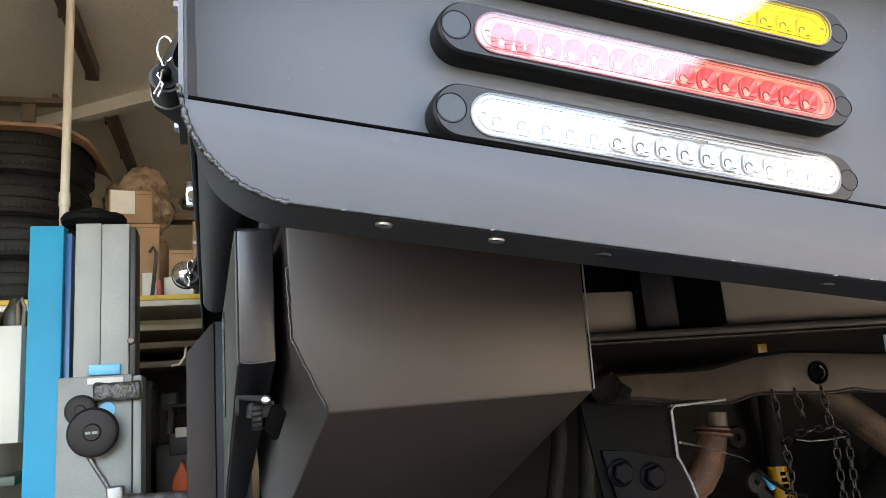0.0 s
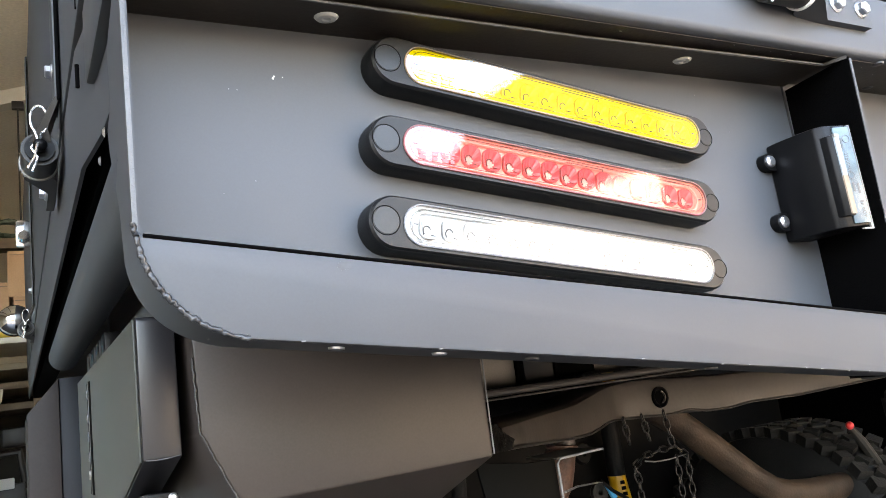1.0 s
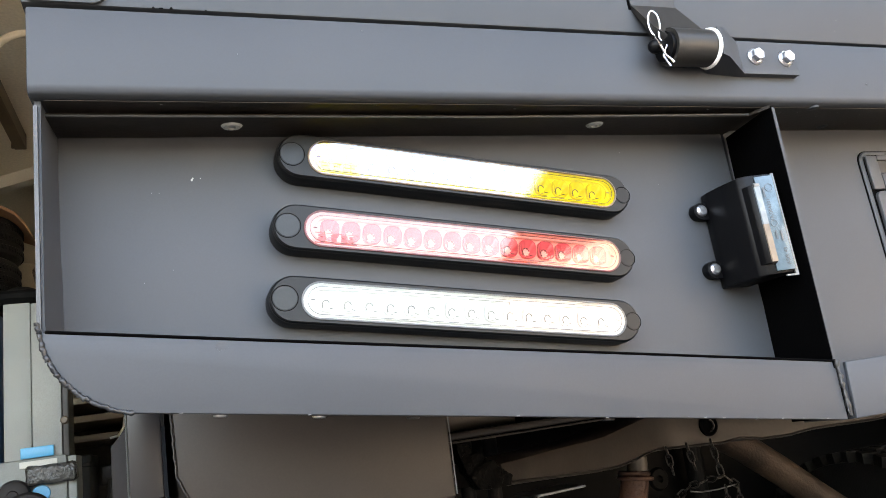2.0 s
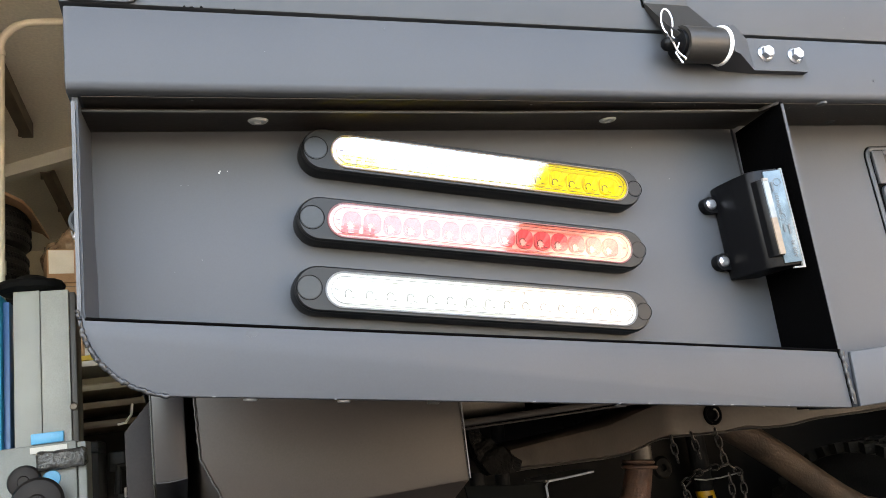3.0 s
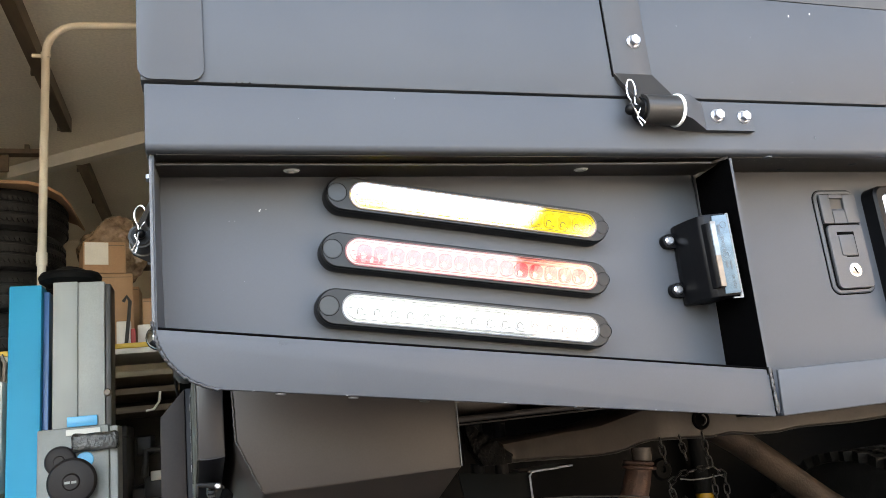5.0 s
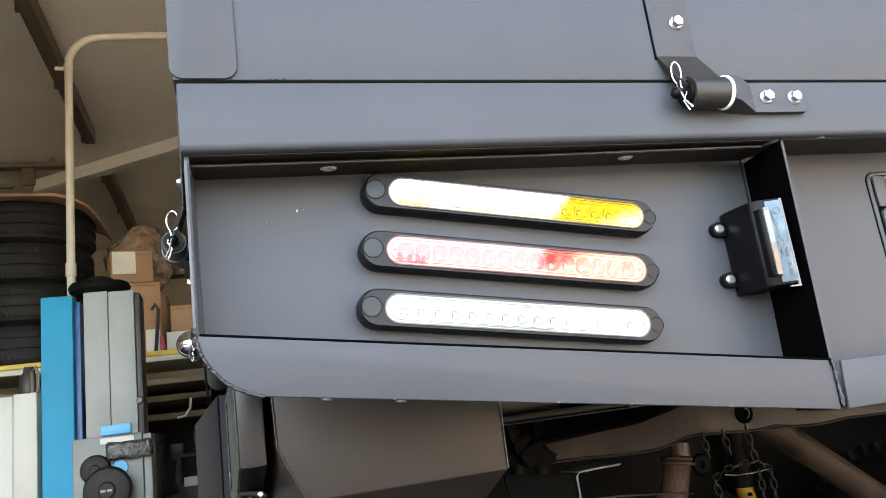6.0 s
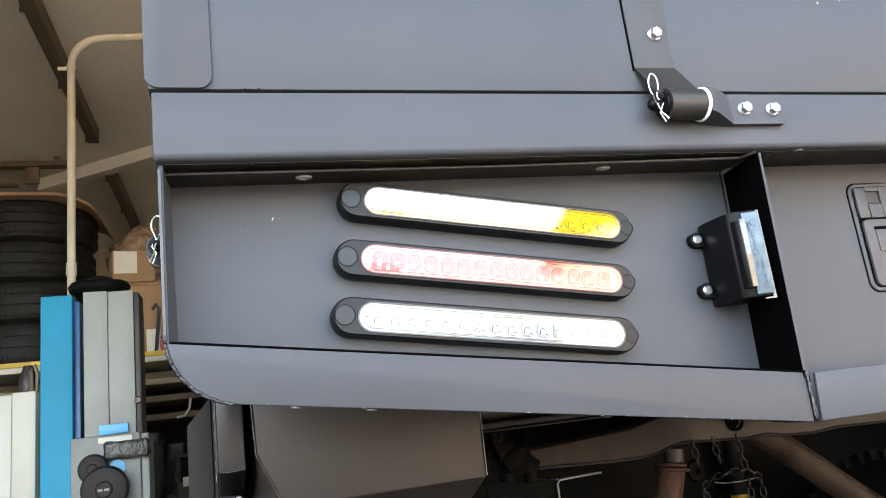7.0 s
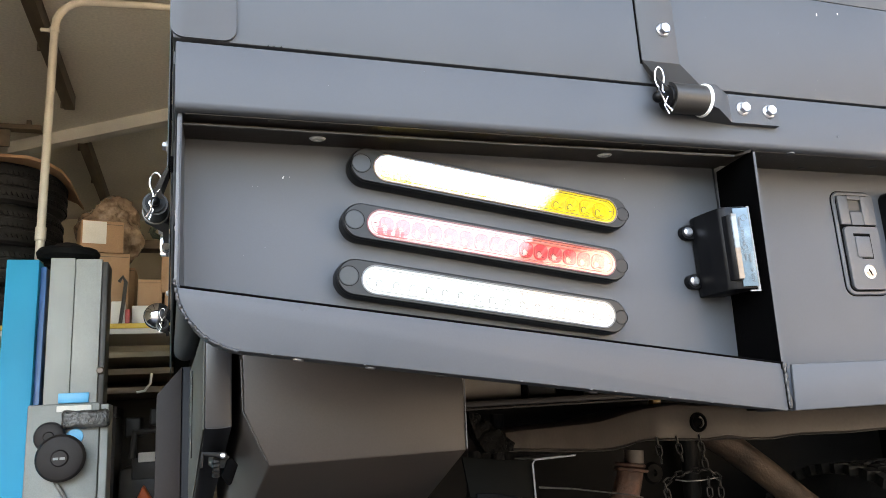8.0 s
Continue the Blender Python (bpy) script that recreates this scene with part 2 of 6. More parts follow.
CEILING = material("cream_ceiling_panel", (0.76, 0.71, 0.60), 0.6, second=(0.68, 0.63, 0.52), scale=1.5, bump=0.02, fine=60)
BEAM_WOOD = material("brown_roof_beam", (0.13, 0.095, 0.06), 0.6, second=(0.08, 0.058, 0.036), scale=4, streak=(6, 1, 6))
WALL = material("cream_wall", (0.40, 0.35, 0.26), 0.7, second=(0.33, 0.285, 0.205), scale=1.5, bump=0.15, fine=90)
WHITE_BEAM = material("white_roof_beam", (0.68, 0.65, 0.57), 0.5, scale=3)
CONCRETE = material("concrete_floor", (0.020, 0.018, 0.0165), 0.6, second=(0.013, 0.0117, 0.0107), scale=2.5, bump=0.3, fine=120)
YARD = material("asphalt_yard", (0.052, 0.049, 0.045), 0.85, second=(0.038, 0.036, 0.033), scale=1.2, bump=0.3, fine=60)
# dark boards of the unseen light blockers in the yard
UNSEEN_BOARD = material("unseen_dark_board", (0.05, 0.044, 0.038), 0.8, second=(0.03, 0.026, 0.022), scale=3)
RENDER_WALL = material("pale_house_render", (0.67, 0.61, 0.54), 0.8, second=(0.61, 0.555, 0.49), scale=1.0, bump=0.3, fine=80)
ROOF = material("dark_roof_tile", (0.02, 0.017, 0.016), 0.9, spec=0.1, second=(0.03, 0.024, 0.022), scale=6)


# ---- mesh helpers ----
def fresh():
    return bmesh.new()


def place(bm, verts, m):
    if m is not None:
        bmesh.ops.transform(bm, matrix=m, verts=verts)


def box(bm, x0, x1, y0, y1, z0, z1, bevel=0.0, m=None, seg=2):
    made = bmesh.ops.create_cube(bm, size=1.0)["verts"]
    bmesh.ops.transform(bm, matrix=Matrix.Translation(((x0 + x1) / 2, (y0 + y1) / 2, (z0 + z1) / 2)) @ Matrix.Diagonal((x1 - x0, y1 - y0, z1 - z0, 1)), verts=made)
    if bevel:
        edges = list({e for v in made for e in v.link_edges})
        r = bmesh.ops.bevel(bm, geom=edges, offset=bevel, segments=seg, profile=0.5, affect="EDGES")
        made = list({v for f in r["faces"] for v in f.verts} | {v for v in made if v.is_valid})
    place(bm, made, m)
    return bm


def prism(bm, outline, axis, a, b, bevel=0.0, m=None, seg=2):
    """An outline of (u, v) pushed along an axis from a to b: u, v are the other two axes in order."""
    def at(u, v, w):
        return {"x": (w, u, v), "y": (u, w, v), "z": (u, v, w)}[axis]
    low = [bm.verts.new(at(u, v, a)) for u, v in outline]
    high = [bm.verts.new(at(u, v, b)) for u, v in outline]
    faces = [bm.faces.new(low), bm.faces.new(high)]
    n = len(outline)
    for i in range(n):
        faces.append(bm.faces.new((low[i], low[(i + 1) % n], high[(i + 1) % n], high[i])))
    bmesh.ops.recalc_face_normals(bm, faces=faces)
    made = low + high
    if bevel:
        edges = list({e for f in faces for e in f.edges})
        r = bmesh.ops.bevel(bm, geom=edges, offset=bevel, segments=seg, profile=0.5, affect="EDGES", clamp_overlap=True)
        made = list({v for f in r["faces"] for v in f.verts} | {v for v in made if v.is_valid})
    place(bm, made, m)
    return bm


def tube(bm, points, radius, seg=12, closed=False, caps=True, m=None):
    """A round bar along points; radius may be a list."""
    pts = [Vector(p) for p in points]
    n = len(pts)
    rings, side = [], None
    for i, p in enumerate(pts):
        if closed:
            way = pts[(i + 1) % n] - pts[i - 1]
        else:
            way = pts[min(i + 1, n - 1)] - pts[max(i - 1, 0)]
        way.normalize()
        if side is None:
            side = way.orthogonal().normalized()
        side = (side - way * side.dot(way)).normalized()
        up = way.cross(side)
        r = radius[i] if isinstance(radius, (list, tuple)) else radius
        rings.append([bm.verts.new(p + r * (math.cos(k * 2 * math.pi / seg) * side + math.sin(k * 2 * math.pi / seg) * up)) for k in range(seg)])
    faces = []
    for i in range(n if closed else n - 1):
        a, b = rings[i], rings[(i + 1) % n]
        for k in range(seg):
            faces.append(bm.faces.new((a[k], a[(k + 1) % seg], b[(k + 1) % seg], b[k])))
    if caps and not closed:
        faces += [bm.faces.new(rings[0][::-1]), bm.faces.new(rings[-1])]
    bmesh.ops.recalc_face_normals(bm, faces=faces)
    place(bm, [v for r in rings for v in r], m)
    return bm


def lathe(bm, profile, seg=32, m=None):
    """Turns a profile of (radius, height) round z."""
    rings = []
    for r, h in profile:
        if r < 1e-6:
            rings.append([bm.verts.new((0, 0, h))])
        else:
            rings.append([bm.verts.new((r * math.cos(k * 2 * math.pi / seg), r * math.sin(k * 2 * math.pi / seg), h)) for k in range(seg)])
    faces = []
    for a, b in zip(rings, rings[1:]):
        for k in range(seg):
            k2 = (k + 1) % seg
            if len(a) == 1 and len(b) == 1:
                continue
            if len(a) == 1:
                faces.append(bm.faces.new((a[0], b[k2], b[k])))
            elif len(b) == 1:
                faces.append(bm.faces.new((a[k], a[k2], b[0])))
            else:
                faces.append(bm.faces.new((a[k], a[k2], b[k2], b[k])))
    bmesh.ops.recalc_face_normals(bm, faces=faces)
    place(bm, [v for r in rings for v in r], m)
    return bm


def stadium(length, height, seg=14):
    """Outline of a bar with round ends, about its centre."""
    r, half = height / 2, length / 2 - height / 2
    out = [(half + r * math.cos(a), r * math.sin(a)) for a in (math.pi * (k / seg - 0.5) for k in range(seg + 1))]
    return out + [(-half + r * math.cos(a), r * math.sin(a)) for a in (math.pi * (k / seg + 0.5) for k in range(seg + 1))]


def round_rect(w, h, r, seg=6):
    out = []
    for cx, cy, a0 in ((w / 2 - r, -h / 2 + r, -90), (w / 2 - r, h / 2 - r, 0), (-w / 2 + r, h / 2 - r, 90), (-w / 2 + r, -h / 2 + r, 180)):
        out += [(cx + r * math.cos(radians(a0 + 90 * k / seg)), cy + r * math.sin(radians(a0 + 90 * k / seg))) for k in range(seg + 1)]
    return out


def loft(bm, loops, cap_first=True, cap_last=True, m=None):
    """Joins outlines of equal length, each a list of 3D points."""
    rings = [[bm.verts.new(p) for p in loop] for loop in loops]
    faces = []
    for a, b in zip(rings, rings[1:]):
        for k in range(len(a)):
            faces.append(bm.faces.new((a[k], a[(k + 1) % len(a)], b[(k + 1) % len(a)], b[k])))
    if cap_first:
        faces.append(bm.faces.new(rings[0]))
    if cap_last:
        faces.append(bm.faces.new(rings[-1]))
    bmesh.ops.recalc_face_normals(bm, faces=faces)
    place(bm, [v for r in rings for v in r], m)
    return bm


def moved(bm, m):
    place(bm, bm.verts, m)
    return bm


def mesh_of(name, bm, mat, crease=32):
    bmesh.ops.recalc_face_normals(bm, faces=bm.faces)
    for f in bm.faces:
        f.smooth = True
    for e in bm.edges:
        if len(e.link_faces) == 2 and e.calc_face_angle(0.0) > radians(crease):
            e.smooth = False
    me = bpy.data.meshes.new(name)
    bm.to_mesh(me)
    bm.free()
    me.materials.append(mat)
    return me


def part(name, bm, mat, parent=None, label="", crease=32):
    ob = new(name, mesh_of(name, bm, mat, crease))
    if parent is not None:
        ob.parent = parent
    if label:
        ob["label"] = label
    return ob


def thing(name, label, category, group="", at=(0, 0, 0)):
    ob = new(name)
    ob.empty_display_size = 0.05
    ob.location = at
    return tagged(ob, label, category, group)


def alone(name, bm, mat, label, category, group="", kind="", crease=32):
    return tagged(part(name, bm, mat, None, "", crease), label, category, group, kind)


def words(name, text, size, m, mat, parent, label=""):
    """Lettering as a mesh, lying in the plane of m's x and y."""
    cu = bpy.data.curves.new(name, "FONT")
    cu.body, cu.size, cu.extrude, cu.align_x, cu.align_y = text, size, 0.0001, "CENTER", "CENTER"
    tmp = bpy.data.objects.new(name + "_curve", cu)
    scene.collection.objects.link(tmp)
    me = bpy.data.meshes.new_from_object(tmp.evaluated_get(bpy.context.evaluated_depsgraph_get()))
    bpy.data.objects.remove(tmp)
    me.transform(m)
    me.materials.clear()
    me.materials.append(mat)
    ob = new(name, me)
    ob.parent = parent
    if label:
        ob["label"] = label
    return ob


FACE_BACK = Matrix.Rotation(radians(90), 4, "X")  # x stays, local y becomes up, local z faces the rear of the vehicle (-y)
SIDE = Matrix.Rotation(radians(1.6), 4, "Z")  # the vehicle's flank is skewed a little to the tail panel


def hex_bolt(m, parent, r=0.0054, name="bolt"):
    """Flanged hexagon head; m: local z points out of the surface."""
    bm = fresh()
    lathe(bm, [(0, 0.0), (r * 1.26, 0.0), (r * 1.26, 0.0008), (r * 1.05, 0.0020), (0, 0.0020)], 24, m)
    hexa = [(r * math.cos(k * math.pi / 3 + 0.3), r * math.sin(k * math.pi / 3 + 0.3)) for k in range(6)]
    loft(bm, [[(u, v, 0.002) for u, v in hexa], [(u, v, 0.0056) for u, v in hexa], [(u * 0.86, v * 0.86, 0.0068) for u, v in hexa]], True, True, m)
    return part(name, bm, ZINC, parent, "bright zinc hexagon bolt")


# ---- the place: garage with an open front, yard outside ----
def plain(name, mat, label, category, *boxes, bevel=0.0):
    bm = fresh()
    for b in boxes:
        box(bm, *b, bevel=bevel)
    return alone(name, bm, mat, label, category, kind="structure")


plain("floor", CONCRETE, "grey stained concrete workshop floor", "floor", (-3.2, 5.2, -0.9, 7.6, -0.15, 0.0))
plain("ground", YARD, "dark asphalt yard outside the garage", "ground", (-60, 60, -80, -0.9, -0.2, -0.02))
plain("wall_west", WALL, "cream painted workshop wall", "wall", (-3.4, -3.2, -0.9, 7.6, 0.0, 3.4))
plain("wall_east", WALL, "cream painted workshop wall with a window", "wall", (5.2, 5.4, -0.9, 4.00, 0.0, 3.4), (5.2, 5.4, 4.86, 7.6, 0.0, 3.4), (5.2, 5.4, 4.00, 4.86, 0.0, 0.85), (5.2, 5.4, 4.00, 4.86, 2.0, 3.4))
window = plain("window_1", NAVY, "dark framed window in the side wall", "window", (5.25, 5.33, 4.00, 4.045, 0.85, 2.0), (5.25, 5.33, 4.815, 4.86, 0.85, 2.0), (5.25, 5.33, 4.045, 4.815, 1.955, 2.0))
part("mullion", box(fresh(), 5.25, 5.33, 4.246, 4.36, 0.90, 1.955, bevel=0.003), NAVY, window, "wide dark upright between two panes")
part("window_sill", box(fresh(), 5.22, 5.345, 4.045, 4.815, 0.85, 0.90, bevel=0.004), NAVY, window, "dark sill")
plain("wall_north", WALL, "cream painted back wall of the workshop", "wall", (-3.4, 5.4, 7.6, 7.8, 0.0, 3.4))
# unseen wall; lintel height set to hold high sky light off the tailgate
plain("wall_south", WALL, "unseen front wall beside and above the open garage door", "wall",
      (-3.4, -3.1, -1.1, -0.9, 0.0, 3.4), (4.2, 5.4, -1.1, -0.9, 0.0, 3.4), (-3.1, 4.2, -1.1, -0.9, 2.66, 3.4))
plain("ceiling", CEILING, "cream ceiling panels of the workshop roof", "ceiling", (-3.4, 5.4, -1.1, 7.8, 3.2, 3.35))
for x in (-2.09, -0.876, 0.31, 1.51):
    purlin = alone("roof_purlin", box(fresh(), x - 0.033, x + 0.033, 0.0, 4.52, 3.10, 3.2, bevel=0.003), BEAM_WOOD, "brown steel roof purlin under the ceiling", "beam", "roof purlins", kind="structure")
    part("purlin_end", box(fresh(), x - 0.033, x + 0.033, 5.14, 7.6, 3.10, 3.2, bevel=0.003), BEAM_WOOD, purlin)
    for k in range(9):
        part("purlin_clip", box(fresh(), x - 0.068, x - 0.038, 0.6 + 0.8 * k, 0.62 + 0.8 * k, 3.15, 3.2), BEAM_WOOD, purlin, "small steel clip beside the purlin")
bm = fresh()
turn = Matrix.Translation((-1.42, 5.44, 0)) @ Matrix.Rotation(radians(-36), 4, "Z")
box(bm, 0.0, 5.2, 0.0, 0.07, 3.115, 3.2, m=turn)
cross_beam = alone("cross_beam", bm, WHITE_BEAM, "white painted steel cross beam under the roof", "beam", kind="structure")
part("beam_flange", box(fresh(), 0.0, 5.2, -0.008, 0.08, 3.105, 3.115, m=turn), WHITE_BEAM, cross_beam)
truss = alone("roof_truss", box(fresh(), -3.2, -1.12, 4.98, 5.02, 3.130, 3.166), BEAM_WOOD, "brown steel roof truss with short posts", "beam", kind="structure")
part("top_chord_flange", box(fresh(), -3.2, -1.12, 4.96, 5.04, 3.124, 3.130), BEAM_WOOD, truss)
part("bottom_chord", box(fresh(), -3.2, -1.45, 4.98, 5.02, 2.985, 3.003), BEAM_WOOD, truss)
part("end_post", box(fresh(), -1.40, -1.312, 4.985, 5.015, 3.0, 3.124, bevel=0.006), BEAM_WOOD, truss)
for x in (-3.0, -2.2):
    part("truss_post", box(fresh(), x - 0.03, x + 0.03, 4.985, 5.015, 3.003, 3.124), BEAM_WOOD, truss)
for x in (-2.6, -1.7, -1.2):
    part("hanger", box(fresh(), x - 0.015, x + 0.015, 4.985, 5.015, 3.166, 3.2), BEAM_WOOD, truss)

# unseen fence, added to block low horizon light and its reflections
plain("horizon_screen", UNSEEN_BOARD, "unseen dark fence added across the yard to dim the low horizon", "fence", (-30.0, 30.0, -17.2, -17.0, -0.02, 1.9), (-12.2, -12.0, -17.0, -1.1, -0.02, 2.2))

# unseen board, added so the lenses' right ends reflect something dark
plain("reflection_board", UNSEEN_BOARD, "unseen dark board added by the house wall to darken lens reflections", "lean-to", (4.30, 4.42, -4.08, -1.45, 1.75, 2.65))

# neighbouring house beside the yard
house = thing("house", "pale rendered neighbour house with a dark tiled roof", "house", at=(0, 0, 0))
part("wall", box(fresh(), 4.45, 6.35, -9.70, -1.45, -0.02, 2.44), RENDER_WALL, house)
bm = fresh()
loft(bm, [[(4.41, y0, z), (6.39, y0, z), (6.39, -2.3, z), (4.41, -2.3, z)] for y0, z in ((-9.90, 2.41), (-9.92, 2.51))], True, False)
eave = [v for v in bm.verts if v.co.z > 2.45]
ridge = [bm.verts.new((5.4, -8.60, 4.25)), bm.verts.new((5.4, -2.3, 4.25))]
bm.faces.new((eave[0], eave[1], ridge[0]))
bm.faces.new((eave[1], eave[2], ridge[1], ridge[0]))
bm.faces.new((eave[2], eave[3], ridge[1]))
bm.faces.new((eave[3], eave[0], ridge[0], ridge[1]))
bmesh.ops.recalc_face_normals(bm, faces=bm.faces[:])
part("roof", bm, ROOF, house, "steep dark tiled hipped roof")


# ---- the truck ----
truck = thing("pickup_truck", "dark grey powder-coated tray of an off-road pickup truck", "truck")
PANEL_Y, LIP_Y = 0.024, -0.025


def lip_top(x):
    return 1.0745 - 0.1385 * x


def lip_low(x):
    return 1.0385 - 0.1412 * x


def corner_curve(n=14):
    """The rounded lower corner of the tail tray, from its flank to its sloping bottom: a list of (x, z)."""
    p0, p1, p2, p3 = Vector((-0.0945, 1.092)), Vector((-0.0925, 1.068)), Vector((-0.078, 1.052)), Vector((-0.056, lip_low(-0.056)))
    out = []
    for k in range(n + 1):
        t = k / n
        q = p0 * (1 - t) ** 3 + p1 * 3 * t * (1 - t) ** 2 + p2 * 3 * t * t * (1 - t) + p3 * t ** 3
        out.append((q.x, q.y))
    return out


# recessed lamp panel and the flat panel beside it
part("lamp_panel", prism(fresh(), [(-0.0918, 1.2062)] + [(x + 0.0042, z + 0.0048) for x, z in corner_curve()] + [(0.361, lip_low(0.361) + 0.0062), (0.361, 1.2062)], "y", PANEL_Y, PANEL_Y + 0.0025), COAT, truck, "recessed grey panel that carries the three lamps")
part("plate_panel", box(fresh(), 0.3635, 1.90, PANEL_Y, PANEL_Y + 0.0025, 0.99, 1.2070), COAT, truck, "recessed grey panel that carries the number plate")
# divider face near-black: the shade at the recess end is in its colour
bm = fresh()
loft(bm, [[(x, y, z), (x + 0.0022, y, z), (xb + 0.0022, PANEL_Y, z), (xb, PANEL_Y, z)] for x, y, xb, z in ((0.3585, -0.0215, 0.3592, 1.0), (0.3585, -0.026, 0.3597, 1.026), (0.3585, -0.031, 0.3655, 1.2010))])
part("divider", bm, BLACK_AND_SHADE, truck, "upright divider sheet blackened for its shade")
part("divider_edge", prism(fresh(), [(-0.0316, 1.1995), (-0.0266, 1.026), (-0.0259, 1.026), (-0.0309, 1.1995)], "x", 0.3585, 0.3607), COAT, truck, "grey front edge of the divider")

# flank strip that runs round the corner into the sloping bottom
curve = corner_curve()
path = [(-0.0945, 1.204), (-0.0945, 1.16), (-0.0945, 1.12)] + curve + [(x, lip_low(x)) for x in (0.05, 0.15, 0.25, 0.3605)]
back = [0.105, 0.088, 0.055] + [0.045 + (0.0265 - 0.045) * k / 14 for k in range(15)] + [0.0265] * 4
bm = fresh()
loops = []
for i, ((x, z), yb) in enumerate(zip(path, back)):
    a, b = path[max(i - 1, 0)], path[min(i + 1, len(path) - 1)]
    d = Vector((b[0] - a[0], b[1] - a[1])).normalized()
    nx, nz = -d.y * 0.0028, d.x * 0.0028
    yf = LIP_Y + 0.0032
    loops.append([(x, yf, z), (x + nx * 1.2, yb, z + nz * 1.2), (x + nx * 2.2, yb, z + nz * 2.2), (x + nx, yf, z + nz)])
flank = part("tray_flank", loft(bm, loops), COAT, truck, "side sheet bent round into the sloping bottom")
bm = fresh()
loft(bm, [[(-0.0946, LIP_Y, z), (-0.0946, LIP_Y + 0.0032, z), (-0.0928, LIP_Y + 0.0032, z), (-0.0928, LIP_Y, z)] for z in (1.0885, 1.13, 1.2)])
part("flank_edge", bm, COAT_WEAR, truck, "pale bare edge of the side sheet")
# front lip
outline = [(x, z) for x, z in curve] + [(0.3595, lip_low(0.3595)), (0.3605, lip_top(0.3605)), (-0.0915, lip_top(-0.0915))]
part("tray_lip", prism(fresh(), outline, "y", LIP_Y, LIP_Y + 0.003, bevel=0.0009), COAT, truck, "sloping front lip of the lamp tray")
part("lip_fold", tube(fresh(), [(-0.0912, LIP_Y + 0.0002, lip_top(-0.0912) + 0.0003), (0.14, LIP_Y + 0.0002, lip_top(0.14) + 0.0003), (0.3604, LIP_Y + 0.0002, lip_top(0.3604) + 0.0003)], 0.0008, 8), BLACK_AND_SHADE, truck, "dark folded top edge of the lip")
# weld bead round the corner: overlapping lumps
rnd = random.Random(4)
bm = fresh()
bead = corner_curve(90)
tube(bm, [(x + rnd.uniform(-0.0004, 0.0004), LIP_Y - 0.0002 + rnd.uniform(-0.0005, 0.0005), z + rnd.uniform(-0.0004, 0.0004)) for x, z in bead], [0.0011 + rnd.uniform(-0.00025, 0.00025) for _ in bead], 8)
part("weld_bead", bm, WELD, truck, "lumpy coated weld bead round the corner", crease=85)
bm = fresh()
tube(bm, [(0.3612 + rnd.uniform(-0.0006, 0.0006), LIP_Y - 0.0006, 0.990 + 0.0345 * k / 14) for k in range(15)], [0.0014 + rnd.uniform(-0.0006, 0.0008) for _ in range(15)], 7)
part("weld_bead", bm, WELD, truck, "short upright weld at the end of the lip", crease=85)
# lip of the plate section
bm = prism(fresh(), [(0.3697, 1.0235), (0.3667, 0.9875), (1.90, 0.9875), (1.90, 1.0235)], "y", LIP_Y, LIP_Y + 0.003, bevel=0.0009)
part("plate_lip", bm, COAT, truck, "level front lip below the number plate")
part("plate_bottom", box(fresh(), 0.3670, 1.90, LIP_Y + 0.003, 0.02, 0.9875, 0.990), COAT, truck)
# solid black fill stands for the shade between the two lips
part("lip_recess_shade", prism(fresh(), [(0.3612, 1.0235), (0.3600, 0.9890), (0.3675, 0.9890), (0.3705, 1.0235)], "y", LIP_Y + 0.007, 0.0235), BLACK_AND_SHADE, truck, "black fill for the shade between the two lips")
# pale lumps draw the ragged highlights along the weld's bare edge
bm = fresh()
for z0, z1, w in ((1.0165, 1.0238, 0.0011), (1.0085, 1.0145, 0.0007), (1.0010, 1.0062, 0.0009), (0.9915, 0.9950, 0.0007)):
    tube(bm, [(0.3608 - 0.0012 * (1.0238 - z) / 0.034 + rnd.uniform(-0.0003, 0.0003), LIP_Y - 0.0014, z) for z in (z0, z0 * 0.6 + z1 * 0.4, z1)], [w * 0.5, w, w * 0.4], 6)
part("weld_highlight", bm, COAT_WEAR, truck, "pale lumps for bare edges and highlights on the upright weld", crease=85)
# drain holes with bright rims under the lip
for x, y in ((-0.0173, -0.0112), (0.031, -0.0096), (0.081, -0.008), (0.2, -0.006)):
    bm = lathe(fresh(), [(0.0022, 0.0), (0.0036, 0.0), (0.0033, 0.0009), (0.0022, 0.0004)], 18)
    place(bm, bm.verts, Matrix.Translation((x, y, lip_low(x) + 0.0004)) @ Matrix.Rotation(radians(8), 4, "Y") @ Matrix.Rotation(math.pi, 4, "X"))
    part("drain_rivet", bm, ZINC if x < 0.06 else COAT_WEAR, truck, "small bright rivet under the tray")

# cross beam of the tray and the flange under it
part("tray_beam", prism(fresh(), [(-0.0305, 1.2078), (-0.0288, 1.2048), (-0.0245, 1.2036), (PANEL_Y, 1.2082), (0.12, 1.2082), (0.12, 1.2514), (-0.0305, 1.2514)], "x", -0.0965, 1.90, bevel=0.0012), COAT, truck, "grey folded cross beam at the tray's rear")
# thin darker sheet paints the shade below the grey beam
part("beam_underside", prism(fresh(), [(-0.0240, 1.2030), (PANEL_Y, 1.2070), (PANEL_Y, 1.2078), (-0.0240, 1.2034)], "x", -0.0900, 1.90), SHADED_UNDERSIDE, truck, "underside of the beam, darkened for its shade")
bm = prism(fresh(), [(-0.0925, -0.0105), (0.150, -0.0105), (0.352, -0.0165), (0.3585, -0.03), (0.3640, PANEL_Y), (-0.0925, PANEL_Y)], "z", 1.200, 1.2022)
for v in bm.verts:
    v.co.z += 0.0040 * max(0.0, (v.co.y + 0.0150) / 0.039)
